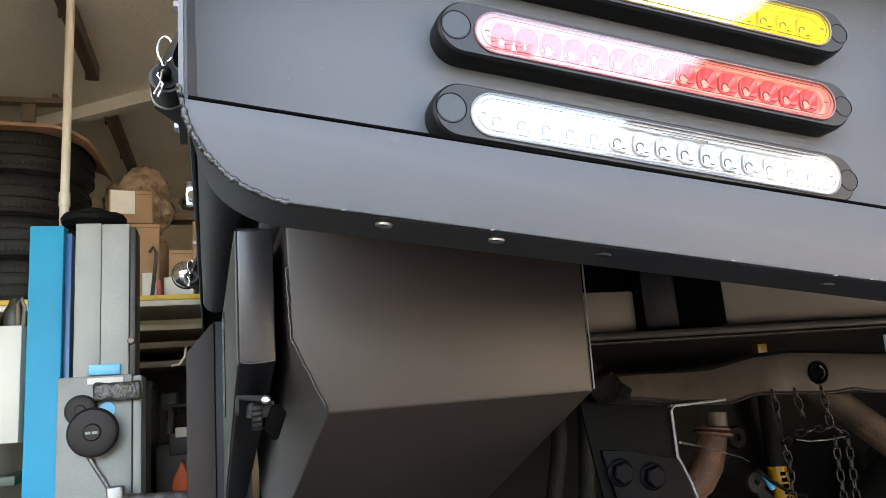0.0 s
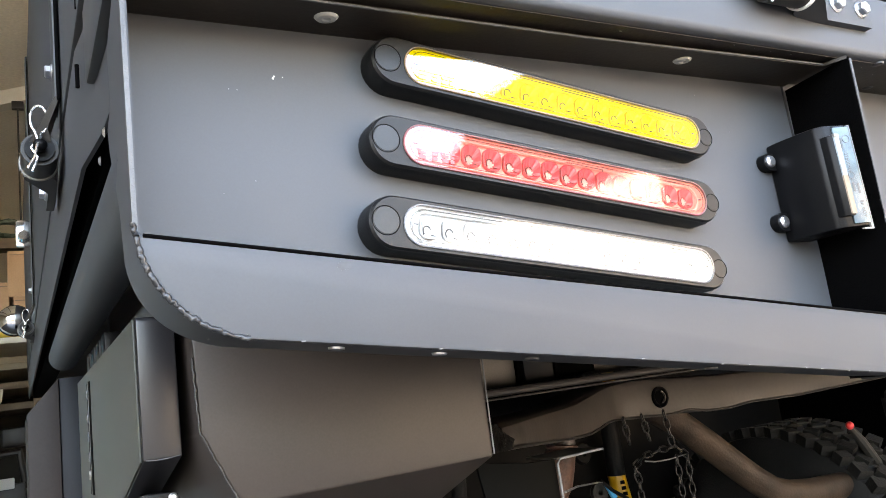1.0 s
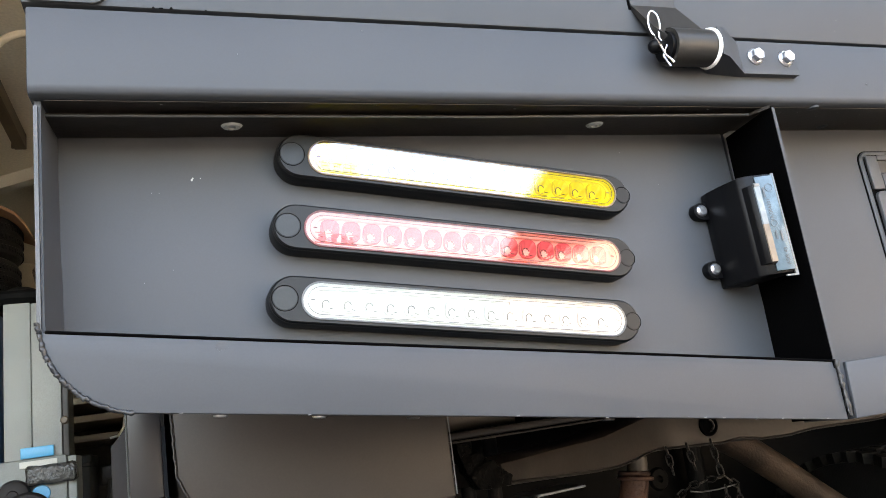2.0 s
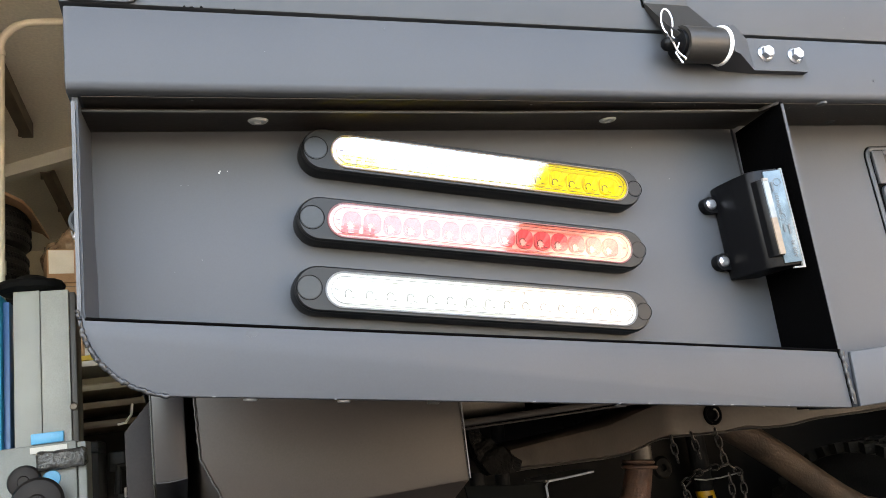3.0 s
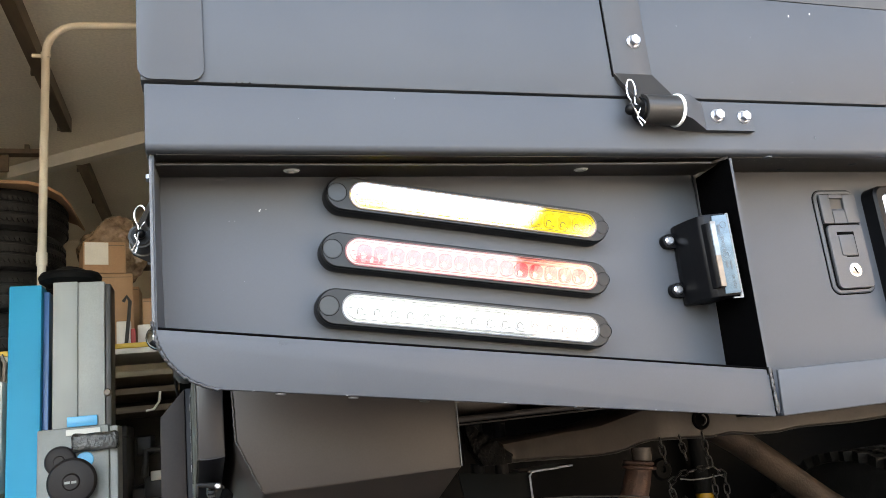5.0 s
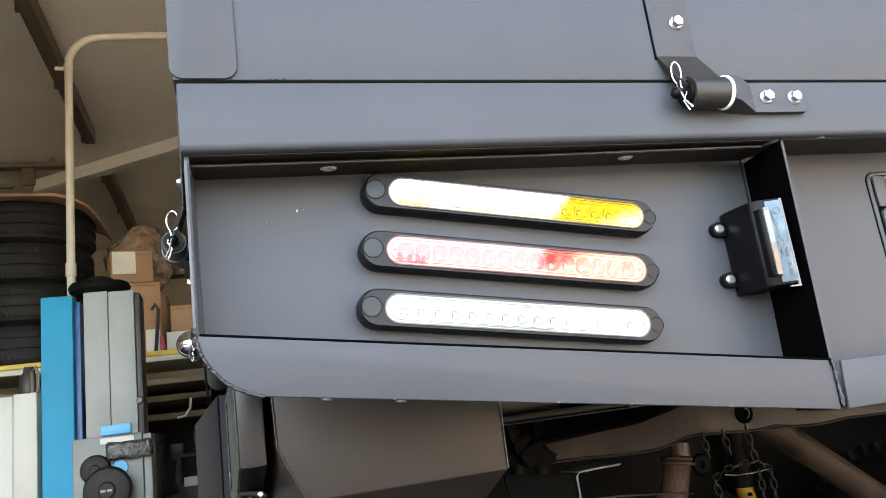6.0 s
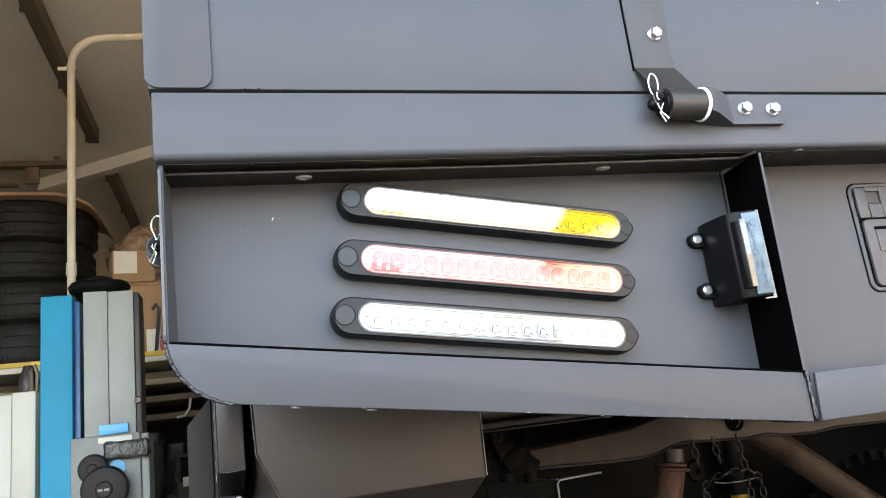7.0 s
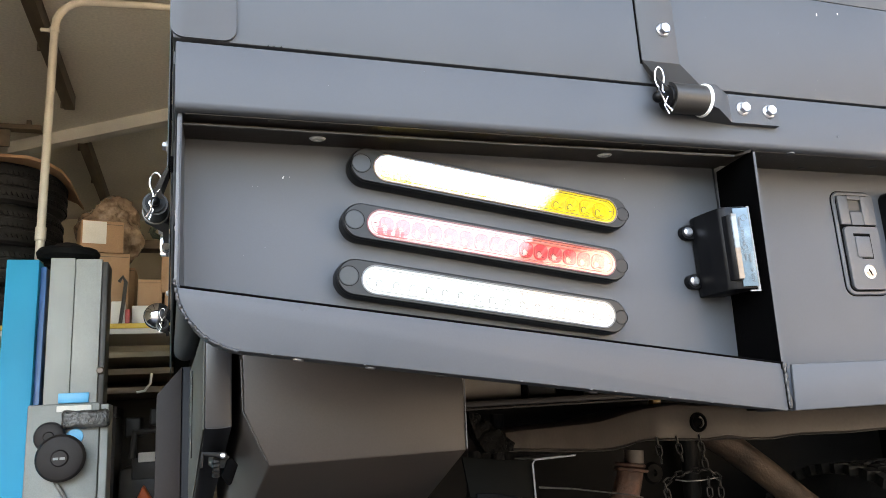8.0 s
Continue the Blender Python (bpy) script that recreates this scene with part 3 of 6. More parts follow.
part("top_flange", bm, SHADED_UNDERSIDE, truck, "horizontal flange screwed under the beam")
part("flange_edge", tube(fresh(), [(-0.0925, -0.0107, 1.2012), (0.03, -0.0107, 1.2012), (0.150, -0.0107, 1.2012), (0.25, -0.0137, 1.2012), (0.352, -0.0167, 1.2012)], 0.0008, 6), COAT, truck, "folded edge of the flange")
for x, y in ((0.001, 0.003), (0.2370, 0.001)):
    bm = lathe(fresh(), [(0.0, 0.0002), (0.0020, 0.0002), (0.0023, 0.0013), (0.0048, 0.0012), (0.0060, 0.0), (0.0, 0.0)], 24)
    place(bm, bm.verts, Matrix.Translation((x, y, 1.2018)) @ Matrix.Rotation(math.pi + 0.10, 4, "X"))
    part("flange_screw", bm, GREY_MACHINE, truck, "bright button-head screw in the flange")

# blanking plugs under the beam and a greasy smudge on the lip
for x, y in ((0.405, -0.0235), (0.454, 0.015), (0.521, -0.003)):
    bm = lathe(fresh(), [(0.0, 0.0005), (0.0030, 0.0006), (0.0040, 0.0002), (0.0042, -0.001), (0.0, -0.001)], 18)
    place(bm, bm.verts, Matrix.Translation((x, y, 1.2030 + 0.0835 * (y + 0.024))) @ Matrix.Rotation(math.pi + 0.083, 4, "X"))
    part("blanking_plug", bm, COAT, truck, "small dark plug under the beam")
smudge = [(-0.015 + (0.0032 + 0.0009 * math.sin(3.1 * k)) * math.cos(k * math.pi / 8), 1.0730 + (0.0019 + 0.0006 * math.cos(2.3 * k)) * math.sin(k * math.pi / 8)) for k in range(16)]
part("smudge", prism(fresh(), smudge, "y", LIP_Y - 0.00008, LIP_Y + 0.0005), SMUDGE, truck, "faint greasy smudge on the lip")

# tailgate
part("tailgate", box(fresh(), -0.0985, 1.90, -0.0308, -0.010, 1.2532, 1.3540, bevel=0.0012), COAT, truck, "smooth grey tailgate sheet")
part("tailgate_upper", box(fresh(), -0.0985, 1.90, -0.0301, -0.010, 1.3547, 1.75, bevel=0.001), COAT, truck, "upper tailgate sheet above a fold line")
part("gap_seal", box(fresh(), -0.0955, 1.90, -0.022, -0.012, 1.2490, 1.2550), BLACK_AND_SHADE, truck, "black rubber seal in the tailgate gap")
bm = fresh()
place(prism(bm, round_rect(0.0425, 0.46, 0.009), "z", 0.0, 0.0018, bevel=0.0003), bm.verts, Matrix.Translation((-0.0790, -0.0310, 1.4834)) @ FACE_BACK)
part("corner_plate", bm, COAT, truck, "grey corner plate with rounded ends")
for x, w, h in ((-0.0368, 0.0007, 0.0009), (-0.0330, 0.0011, 0.0005), (-0.0280, 0.0008, 0.0011), (-0.0105, 0.0006, 0.0004)):
    part("paint_chip", prism(fresh(), [(x - w, 1.2533), (x + w, 1.2533), (x + w * 0.6, 1.2533 + h), (x - w * 0.4, 1.2533 + h * 0.8)], "y", -0.0311, -0.0306), BLACK_AND_SHADE, truck)


def r_clip(m, parent, eye=0.0034, wire=0.00072):
    """Spring clip of bright wire in the local x-z plane, its eye on top."""
    pts = []
    for k in range(13):
        a = radians(-60 + 300 * k / 12)
        pts.append((eye * math.cos(a), 0, 0.0160 + 0.0088 * math.sin(a)))
    leg1 = [(0.0012, 0, 0.004), (0.0045, 0, -0.002), (0.0012, 0, -0.008), (0.0042, 0, -0.0165)]
    leg2 = [(-0.001, 0.0, 0.0075), (-0.0005, -0.0045, 0.003), (0.0018, -0.0065, -0.003), (0.003, -0.003, -0.009), (0.0068, 0, -0.0145)]
    bm = tube(fresh(), leg1[::-1] + pts + leg2, wire, 8, m=m)
    return part("spring_clip", bm, WIRE, parent, "bright wire spring clip")


def hinge(m, parent, name, strap_top, clip_turn=-90, clip_size=1.2, ring_mat=None):
    """Strap hinge: pin along local x, strap rising behind it; local -y is outward, the pin's clip end is at -x."""
    bm = fresh()
    box(bm, 0.0, 0.036, -0.0062, -0.003, 0.036, strap_top, bevel=0.0008, m=m)
    strap = part(name, bm, COAT, parent, "grey cranked hinge strap")
    # cranked lower part of the strap, turning outward to the knuckle
    bm = fresh()
    loft(bm, [[(0.0, -0.0062, 0.0365), (0.036, -0.0062, 0.0365), (0.036, -0.003, 0.0365), (0.0, -0.003, 0.0365)],
              [(0.005, -0.0175, 0.014), (0.0435, -0.0185, 0.012), (0.0435, -0.0115, 0.012), (0.005, -0.0115, 0.014)],
              [(0.012, -0.0255, 0.0), (0.0435, -0.0255, 0.0), (0.0435, -0.0075, 0.0), (0.012, -0.0075, 0.0)]], m=m)
    # crank faces down: its shade is put into the coat colour
    part("crank", bm, SHADED_COAT, strap, "cranked lower end of the strap, darkened as a downward face")
    # black strip showing past the strap's left edge stands for its shadow
    part("strap_shadow", box(fresh(), -0.0014, 0.034, -0.0050, -0.003, 0.034, strap_top, m=m), BLACK_AND_SHADE, strap, "black strip for the shadow line beside the strap")
    bm = fresh()
    tube(bm, [(0.0125, -0.0165, 0.0), (0.0435, -0.0165, 0.0)], 0.0122, 28, m=m)
    part("knuckle", bm, SHADED_COAT, strap, "round grey hinge knuckle")
    part("bush", tube(fresh(), [(0.0098, -0.0165, 0.0), (0.0128, -0.0165, 0.0)], 0.0098, 24, m=m), BLACK_PLASTIC, strap, "black hinge bush")
    part("washer", lathe(fresh(), [(0.006, 0.0), (0.0130, 0.0), (0.0135, 0.0006), (0.0135, 0.0020), (0.0130, 0.0026), (0.006, 0.0026)], 28, m @ Matrix.Translation((0.0436, -0.0165, 0.0)) @ Matrix.Rotation(radians(90), 4, "Y")), ring_mat or GASKET, strap, "pale washer")
    ball = [(0.0048 * math.sin(math.pi * k / 10), -0.0048 * math.cos(math.pi * k / 10)) for k in range(11)]
    bm = lathe(fresh(), ball, 18, m @ Matrix.Translation((0.0030, -0.0165, 0.0)))
    tube(bm, [(0.004, -0.0165, 0.0), (0.012, -0.0165, 0.0)], 0.0040, 14, m=m)
    part("hinge_pin", bm, BLACK_PLASTIC, strap, "black round-headed hinge pin")
    r_clip(m @ Matrix.Translation((0.0062, -0.0165, 0.001)) @ Matrix.Rotation(radians(clip_turn), 4, 'Z') @ Matrix.Scale(clip_size, 4), strap, *((0.0034, 0.00072) if clip_size < 1.2 else (0.0046, 0.0008)))
    # bracket bolted to the beam
    bm = fresh()
    loft(bm, [[(0.0466, -0.0270, 0.0100), (0.0466, -0.0065, 0.0115), (0.0466, -0.0065, -0.011), (0.0466, -0.0270, -0.0095)],
              [(0.0520, -0.0262, 0.0105), (0.0520, -0.0035, 0.0125), (0.0520, -0.0035, -0.0120), (0.0520, -0.0258, -0.0105)],
              [(0.0770, -0.0095, 0.0105), (0.0770, -0.0035, 0.0105), (0.0770, -0.0035, -0.0135), (0.0770, -0.0095, -0.0135)],
              [(0.1258, -0.0095, 0.0105), (0.1258, -0.0035, 0.0105), (0.1258, -0.0035, -0.0135), (0.1258, -0.0095, -0.0135)]], m=m)
    part("hinge_bracket", bm, COAT, strap, "grey cranked bracket with two bolts")
    for x, z, y in ((0.0899, -0.0005, 0.0095), (0.1166, -0.0012, 0.0095), (0.0235, 0.0660, 0.0062)):
        hex_bolt(m @ Matrix.Translation((x, -y, z)) @ FACE_BACK @ Matrix.Diagonal((0.9, 0.9, 0.75, 1.0)), strap)
    return strap


hinge(Matrix.Translation((0.2615, -0.0262, 1.2362)), truck, "tailgate_hinge", 0.55, -48, 1.0, WHITE_NYLON)


# ---- lamps on the panel ----
WELLS, PITCH = 15, 0.0126


def well_mesh(name, mat):
    """One light well: a rounded square rim and a bowl of radial facets that fall to the diode, face along local z."""
    bm = fresh()
    n = 16
    rim = round_rect(0.0112, 0.0122, 0.0040, 3)
    loft(bm, [[(u, v, -0.0035) for u, v in rim], [(u, v, 0.0) for u, v in rim], [(u * 0.93, v * 0.93, 0.0002) for u, v in rim]], True, False)
    top = [v for v in bm.verts if v.co.z > 0.0001]
    hub = Vector((-0.0009, -0.0020))
    deep = [bm.verts.new((hub.x + 0.0020 * math.cos(2 * math.pi * k / n), hub.y + 0.0020 * math.sin(2 * math.pi * k / n), -0.0026 + (0.0007 if k % 2 else 0.0))) for k in range(n)]
    top.sort(key=lambda v: math.atan2(v.co.y, v.co.x) % (2 * math.pi))
    for k in range(n):
        bm.faces.new((top[k], top[(k + 1) % n], deep[(k + 1) % n], deep[k]))
    floor_vert = bm.verts.new((hub.x, hub.y, -0.0022))
    for k in range(n):
        bm.faces.new((deep[k], deep[(k + 1) % n], floor_vert))
    return mesh_of(name, bm, mat, 4)


def chip_mesh(name, mat):
    """The diode's outline at the bottom of a well: a short arc and a bent lead."""
    bm = fresh()
    tube(bm, [(-0.0009 + 0.0021 * math.cos(a), -0.0016 + 0.0025 * math.sin(a), -0.0016) for a in (radians(20 + 26 * i) for i in range(9))], 0.00034, 5)
    tube(bm, [(-0.0030, -0.0022, -0.0015), (-0.0032, -0.0050, -0.0008), (0.0002, -0.0052, -0.0008)], 0.0003, 5)
    tube(bm, [(0.0012, -0.0036, -0.0012), (0.0034, -0.0042, -0.0006)], 0.00026, 5)
    return mesh_of(name, bm, mat)


def lamp(name, cx, cz, bed_mat, cell_mat, lens_mat, chip_mat, label, mark=None, rim_mat=None, lean=0.035):
    m = Matrix.Translation((cx, PANEL_Y, cz)) @ Matrix.Rotation(radians(8.65), 4, "Y") @ FACE_BACK
    outer = stadium(0.2364, 0.0280)
    shoulder = stadium(0.2350, 0.0270)
    face = stadium(0.2328, 0.0250)
    lens_at = 0.0035
    hole = [(u + lens_at, v) for u, v in stadium(0.2065, 0.0214)]
    bm = fresh()
    loft(bm, [[(u, v, 0.0) for u, v in outer], [(u, v, 0.0095) for u, v in outer], [(u * 0.998, v * 0.97, 0.0106) for u, v in outer], [(u, v, 0.0132) for u, v in shoulder], [(u, v, 0.0145) for u, v in face],
              [(u, v, 0.0145) for u, v in hole], [(u, v, 0.0060) for u, v in hole]], True, True, m)
    body = part(name, bm, DARK_PLASTIC, truck, label, crease=22)
    inner = [(u + lens_at, v) for u, v in stadium(0.2060, 0.0209)]
    lip = [(u + lens_at, v) for u, v in stadium(0.2046, 0.0195)]
    floor_line = [(u + lens_at, v) for u, v in stadium(0.2010, 0.0160)]
    part("reflector_bed", loft(fresh(), [[(u, v, 0.0062) for u, v in inner], [(u, v, 0.0139) for u, v in inner], [(u, v, 0.0139) for u, v in lip], [(u, v, 0.0108) for u, v in floor_line]], m=m), bed_mat, body, "pale moulded reflector bed")
    # a row of light wells, each with its diode
    well, chip = well_mesh("led_well", cell_mat), chip_mesh("led_chip", chip_mat)
    for k in range(WELLS):
        at = m @ Matrix.Translation((lens_at + (k - (WELLS - 1) / 2) * PITCH, 0.0002, 0.0128))
        for kind, data in (("led_well", well), ("led_chip", chip)):
            ob = new(kind, data)
            ob.parent = body
            ob.matrix_basis = at
    # raised frame round the row
    line = [(u + lens_at, v, 0.0127) for u, v in stadium(0.1950, 0.0152, 10)]
    part("inner_frame", tube(fresh(), line, 0.0007, 6, closed=True, m=m), bed_mat, body)
    rim = [(u + lens_at, v) for u, v in stadium(0.2058, 0.0207)]
    top = [(u + lens_at, v) for u, v in stadium(0.2052, 0.0201)]
    part("lens", loft(fresh(), [[(u, v, 0.0140) for u, v in rim], [(u, v, 0.0150 + lean * v) for u, v in rim], [(u, v, 0.0153 + lean * v) for u, v in top]], False, True, m), lens_mat, body, "glossy clear lamp cover", crease=6).visible_shadow = False
    line = [(u + lens_at, v, 0.0152) for u, v in stadium(0.2000, 0.0160, 12)]
    part("lens_edge_line", tube(fresh(), line, 0.00018, 5, closed=True, m=m), chip_mat, body, "fine moulded line round the lamp cover")
    for side in (-1, 1):
        bm = box(fresh(), lens_at + side * 0.0970 - 0.0011, lens_at + side * 0.0970 + 0.0011, -0.0003, 0.0003, 0.0150, 0.0154, m=m)
        part("moulded_tick", bm, chip_mat, body, "short moulded tick at the lens end")
    bm = box(fresh(), lens_at - 0.004, lens_at + 0.022, 0.0064, 0.0067, 0.0151, 0.0154, m=m)
    box(bm, lens_at + 0.0219, lens_at + 0.0222, 0.0050, 0.0067, 0.0151, 0.0154, m=m)
    part("moulded_line", bm, chip_mat, body, "thin engraved line on the lens")
    if rim_mat:
        edge = [(u + lens_at, v, 0.0149) for u, v in stadium(0.2060, 0.0209)]
        part("lens_rim", tube(fresh(), edge, 0.0006, 6, closed=True, m=m), rim_mat, body, "coloured rim of the lamp cover")
    for x, r in ((-0.1090, 0.0070), (0.1122, 0.0054)):
        bm = lathe(fresh(), [(0, 0.01465), (r - 0.0004, 0.01465), (r - 0.0001, 0.0143), (r, 0.0133)], 28, m @ Matrix.Translation((x, 0, 0)))
        part("screw_cap", bm, CAP if x < 0 else DARK_PLASTIC, body, "round black screw cap")
        bm = tube(fresh(), [(x + (r + 0.0003) * math.cos(k * math.pi / 14), (r + 0.0003) * math.sin(k * math.pi / 14), 0.01445) for k in range(28)], 0.00028, 5, closed=True, m=m)
        part("cap_seam", bm, BLACK_AND_SHADE, body)
    # print on the red lamp; on amber the bars stand for weaker reflection
    if mark is not None:
        bm = fresh()
        for u, w in ((-0.0955, 0.0042), (-0.0885, 0.0030), (-0.0825, 0.0036), (-0.0785, 0.0022)):
            box(bm, u - w / 2 + 0.006, u + w / 2 + 0.006, -0.0076, -0.0056, 0.0153, 0.0155, m=m)
            box(bm, u - w / 2 + 0.006, u + w / 2 + 0.006, -0.0050, -0.0036, 0.0153, 0.0155, m=m)
        for v in (-0.0086, -0.0028):
            box(bm, -0.0935, -0.0690, v - 0.0002, v + 0.0002, 0.0153, 0.0155, m=m)
        part("marking", bm, mark, body, "small lens mark: approval print on red, weaker reflection on amber")
    return body


lamp("indicator_lamp", 0.1422, 1.1706, AMBER_BED, AMBER_CELL, AMBER_LENS, AMBER_CHIP, "slim amber indicator lamp in a black housing", AMBER_DIM_SPOT, AMBER_RIM, 0.052)
lamp("brake_lamp", 0.1356, 1.1270, RED_BED, RED_CELL, RED_LENS, RED_CHIP, "slim red stop lamp in a black housing", RED_MARK, RED_RIM)
lamp("reversing_lamp", 0.1300, 1.0850, CLEAR_BED, CLEAR_CELL, CLEAR_LENS, CLEAR_CHIP, "slim clear reversing lamp in a black housing", None, CLEAR_RIM)
# bare speck and dents in the coat
for x, z in ((0.4570, 1.3390), (0.4820, 1.3430)):
    bm = fresh()
    bmesh.ops.create_icosphere(bm, subdivisions=1, radius=0.0008, matrix=Matrix.Translation((x, -0.0308, z)) @ Matrix.Diagonal((0.7, 0.3, 1.8, 1)))
    part("paint_speck", bm, SHELF_WHITE, truck, "pale speck on the tailgate")
for x, z, r in ((-0.0218, 1.1776, 0.0007), (-0.0212, 1.1786, 0.0005), (-0.0170, 1.1785, 0.0003), (0.138, 1.0578, 0.0006)):
    bm = fresh()
    bmesh.ops.create_icosphere(bm, subdivisions=1, radius=r, matrix=Matrix.Translation((x, PANEL_Y, z)) @ Matrix.Diagonal((1, 0.25, 1.2, 1)))
    part("paint_speck", bm, GREY_MACHINE, truck, "pale speck on the coat")

nick_rnd = random.Random(21)
bm = fresh()
for k in range(24):
    x = nick_rnd.uniform(-0.085, 0.95)
    s = nick_rnd.uniform(0.0003, 0.0009)
    if k % 2:
        box(bm, x, x + s * nick_rnd.uniform(1, 7), -0.0292, -0.0284, 1.2078 + nick_rnd.uniform(0, 0.0012), 1.2083 + nick_rnd.uniform(0, 0.0012))
    else:
        x = nick_rnd.uniform(-0.05, 0.355)
        z = lip_low(x) + nick_rnd.uniform(-0.0004, 0.0006)
        box(bm, x, x + s * nick_rnd.uniform(1, 4), LIP_Y - 0.0002, LIP_Y + 0.001, z, z + s * 0.7)
tagged(part("paint_nick", bm, EDGE, truck, "bare nicks along the folded edges"), kind="stuff")
bm = fresh()
for k in range(16):
    x, z = nick_rnd.uniform(-0.09, 0.9), nick_rnd.uniform(1.21, 1.40)
    if abs(z - 1.252) < 0.004:
        continue
    s = nick_rnd.uniform(0.0002, 0.0005)
    box(bm, x, x + s, -0.0312, -0.0302, z, z + s * nick_rnd.uniform(1, 3))
for k in range(16):
    x, z, s = nick_rnd.uniform(-0.07, 0.34), nick_rnd.uniform(1.06, 1.195), nick_rnd.uniform(0.00015, 0.0004)
    box(bm, x, x + s, PANEL_Y - 0.0003, PANEL_Y + 0.0003, z, z + s * nick_rnd.uniform(1, 2))
for k in range(26):
    x, y, s = nick_rnd.uniform(-0.085, 0.60), nick_rnd.uniform(-0.023, 0.010), nick_rnd.uniform(0.0002, 0.0006)
    z = 1.2027 + 0.0835 * (y + 0.024)
    if x > 0.365 or y < -0.016:
        box(bm, x, x + s * nick_rnd.uniform(1, 4), y, y + s, z, z + 0.0004)
for k in range(14):
    y, z, s = nick_rnd.uniform(-0.018, 0.020), nick_rnd.uniform(1.085, 1.19), nick_rnd.uniform(0.0002, 0.0005)
    box(bm, -0.0922, -0.0915, y, y + s, z, z + s * nick_rnd.uniform(1, 3))
tagged(part("dust_speck", bm, EDGE, truck, "pale dust specks on the coat"), kind="stuff")
bm = fresh()
for k in range(30):
    x, y = nick_rnd.uniform(-0.07, 0.35), nick_rnd.uniform(-0.021, -0.004)
    s = nick_rnd.uniform(0.0003, 0.0008)
    z = lip_low(x) + 0.0034 * (y + 0.0218) / 0.03 - 0.0002
    box(bm, x, x + s, y, y + s, z, z + 0.0003)
tagged(part("spatter", bm, COAT_WEAR, truck, "weld spatter under the tray"), kind="stuff")

# ---- number plate lamp ----
bm = prism(fresh(), [(0.3285, PANEL_Y), (0.3268, 0.016), (0.3272, 0.000), (0.3292, -0.0130), (0.3330, -0.0178), (0.3505, -0.0225), (0.3535, -0.010), (0.3535, PANEL_Y)], "z", 1.0855, 1.1550, bevel=0.0014)
plate_lamp = part("plate_lamp", bm, BLACK_PLASTIC, truck, "black wedge-shaped number plate lamp", crease=40)
part("lens", prism(fresh(), [(0.3385, -0.0185), (0.3387, -0.0205), (0.3510, -0.0240), (0.3518, -0.0220)], "z", 1.0872, 1.1535, bevel=0.0003), SMOKE_LENS, plate_lamp, "smoky clear lens strip")
part("lens_backing", prism(fresh(), [(0.3387, -0.0187), (0.3389, -0.0199), (0.3508, -0.0233), (0.3510, -0.0220)], "z", 1.0876, 1.1531), LENS_GREY, plate_lamp)
part("slot_frame", prism(fresh(), [(0.3300, -0.0100), (0.3315, -0.0195), (0.3332, -0.0222), (0.3384, -0.0228), (0.3384, -0.0150)], "z", 1.0925, 1.1470, bevel=0.0006), BLACK_PLASTIC, plate_lamp)
part("slot_insert", prism(fresh(), [(0.3338, -0.0220), (0.3342, -0.0230), (0.3383, -0.0235), (0.3383, -0.0224)], "z", 1.0935, 1.1190), TAN, plate_lamp, "tan diffuser strip in a slot")
part("slot_insert", prism(fresh(), [(0.3338, -0.0220), (0.3342, -0.0230), (0.3383, -0.0235), (0.3383, -0.0224)], "z", 1.1190, 1.1460), LENS_GREY, plate_lamp, "grey glassy half of the diffuser strip")
part("insert_frame", box(fresh(), 0.3336, 0.3385, -0.0237, -0.0222, 1.1455, 1.1475), GASKET, plate_lamp)
part("back_plate", prism(fresh(), [(0.3508, -0.0228), (0.3528, -0.0232), (0.3528, -0.0215), (0.3508, -0.0215)], "z", 1.0838, 1.1545), GASKET, plate_lamp, "pale gasket edge behind the lens")
part("back_plate", prism(fresh(), [(0.3440, -0.0222), (0.3528, -0.0232), (0.3528, -0.0215), (0.3440, -0.0205)], "z", 1.0832, 1.0843), GASKET, plate_lamp)
for z in (1.1422, 1.0991):
    bm = fresh()
    tube(bm, [(0.3213, PANEL_Y, z), (0.3213, 0.0178, z)], 0.0060, 20)
    box(bm, 0.3213, 0.3275, 0.0182, PANEL_Y, z - 0.0062, z + 0.0062)
    ear = part("mounting_ear", bm, BLACK_PLASTIC, plate_lamp)
    bm = lathe(fresh(), [(0, 0.0024), (0.0030, 0.0024), (0.0043, 0.0012), (0.0044, 0.0), (0, 0.0)], 18, Matrix.Translation((0.3213, 0.0178, z)) @ FACE_BACK)
    box(bm, -0.0022, 0.0022, -0.0005, 0.0005, 0.0022, 0.0026, m=Matrix.Translation((0.3213, 0.0178, z)) @ FACE_BACK)
    part("screw", bm, ZINC, plate_lamp, "bright cross-head screw")
text_at = Matrix.Translation((0.3450, -0.02260, 1.120)) @ Matrix.Rotation(radians(-15.5), 4, "Z") @ FACE_BACK @ Matrix.Rotation(radians(90), 4, "Z")
words("lettering", "4R-004301", 0.0036, text_at @ Matrix.Translation((0.009, 0.0012, 0)), PRINT, plate_lamp)
words("lettering", "ADR 48", 0.0036, text_at @ Matrix.Translation((-0.0235, -0.0022, 0)), PRINT, plate_lamp)
bm = fresh()
for u, v, r in ((-0.0005, 0.0012, 0.0022), (0.0245, -0.0012, 0.0026)):
    tube(bm, [(u + r * math.cos(k * math.pi / 9), v + r * math.sin(k * math.pi / 9), 0) for k in range(18)], 0.00022, 4, closed=True, m=text_at)
for u, v, w in ((-0.0085, 0.0015, 0.006), (-0.0095, -0.002, 0.007), (0.0215, 0.0028, 0.007)):
    box(bm, u - w / 2, u + w / 2, v - 0.0006, v + 0.0006, 0, 0.0002, m=text_at)
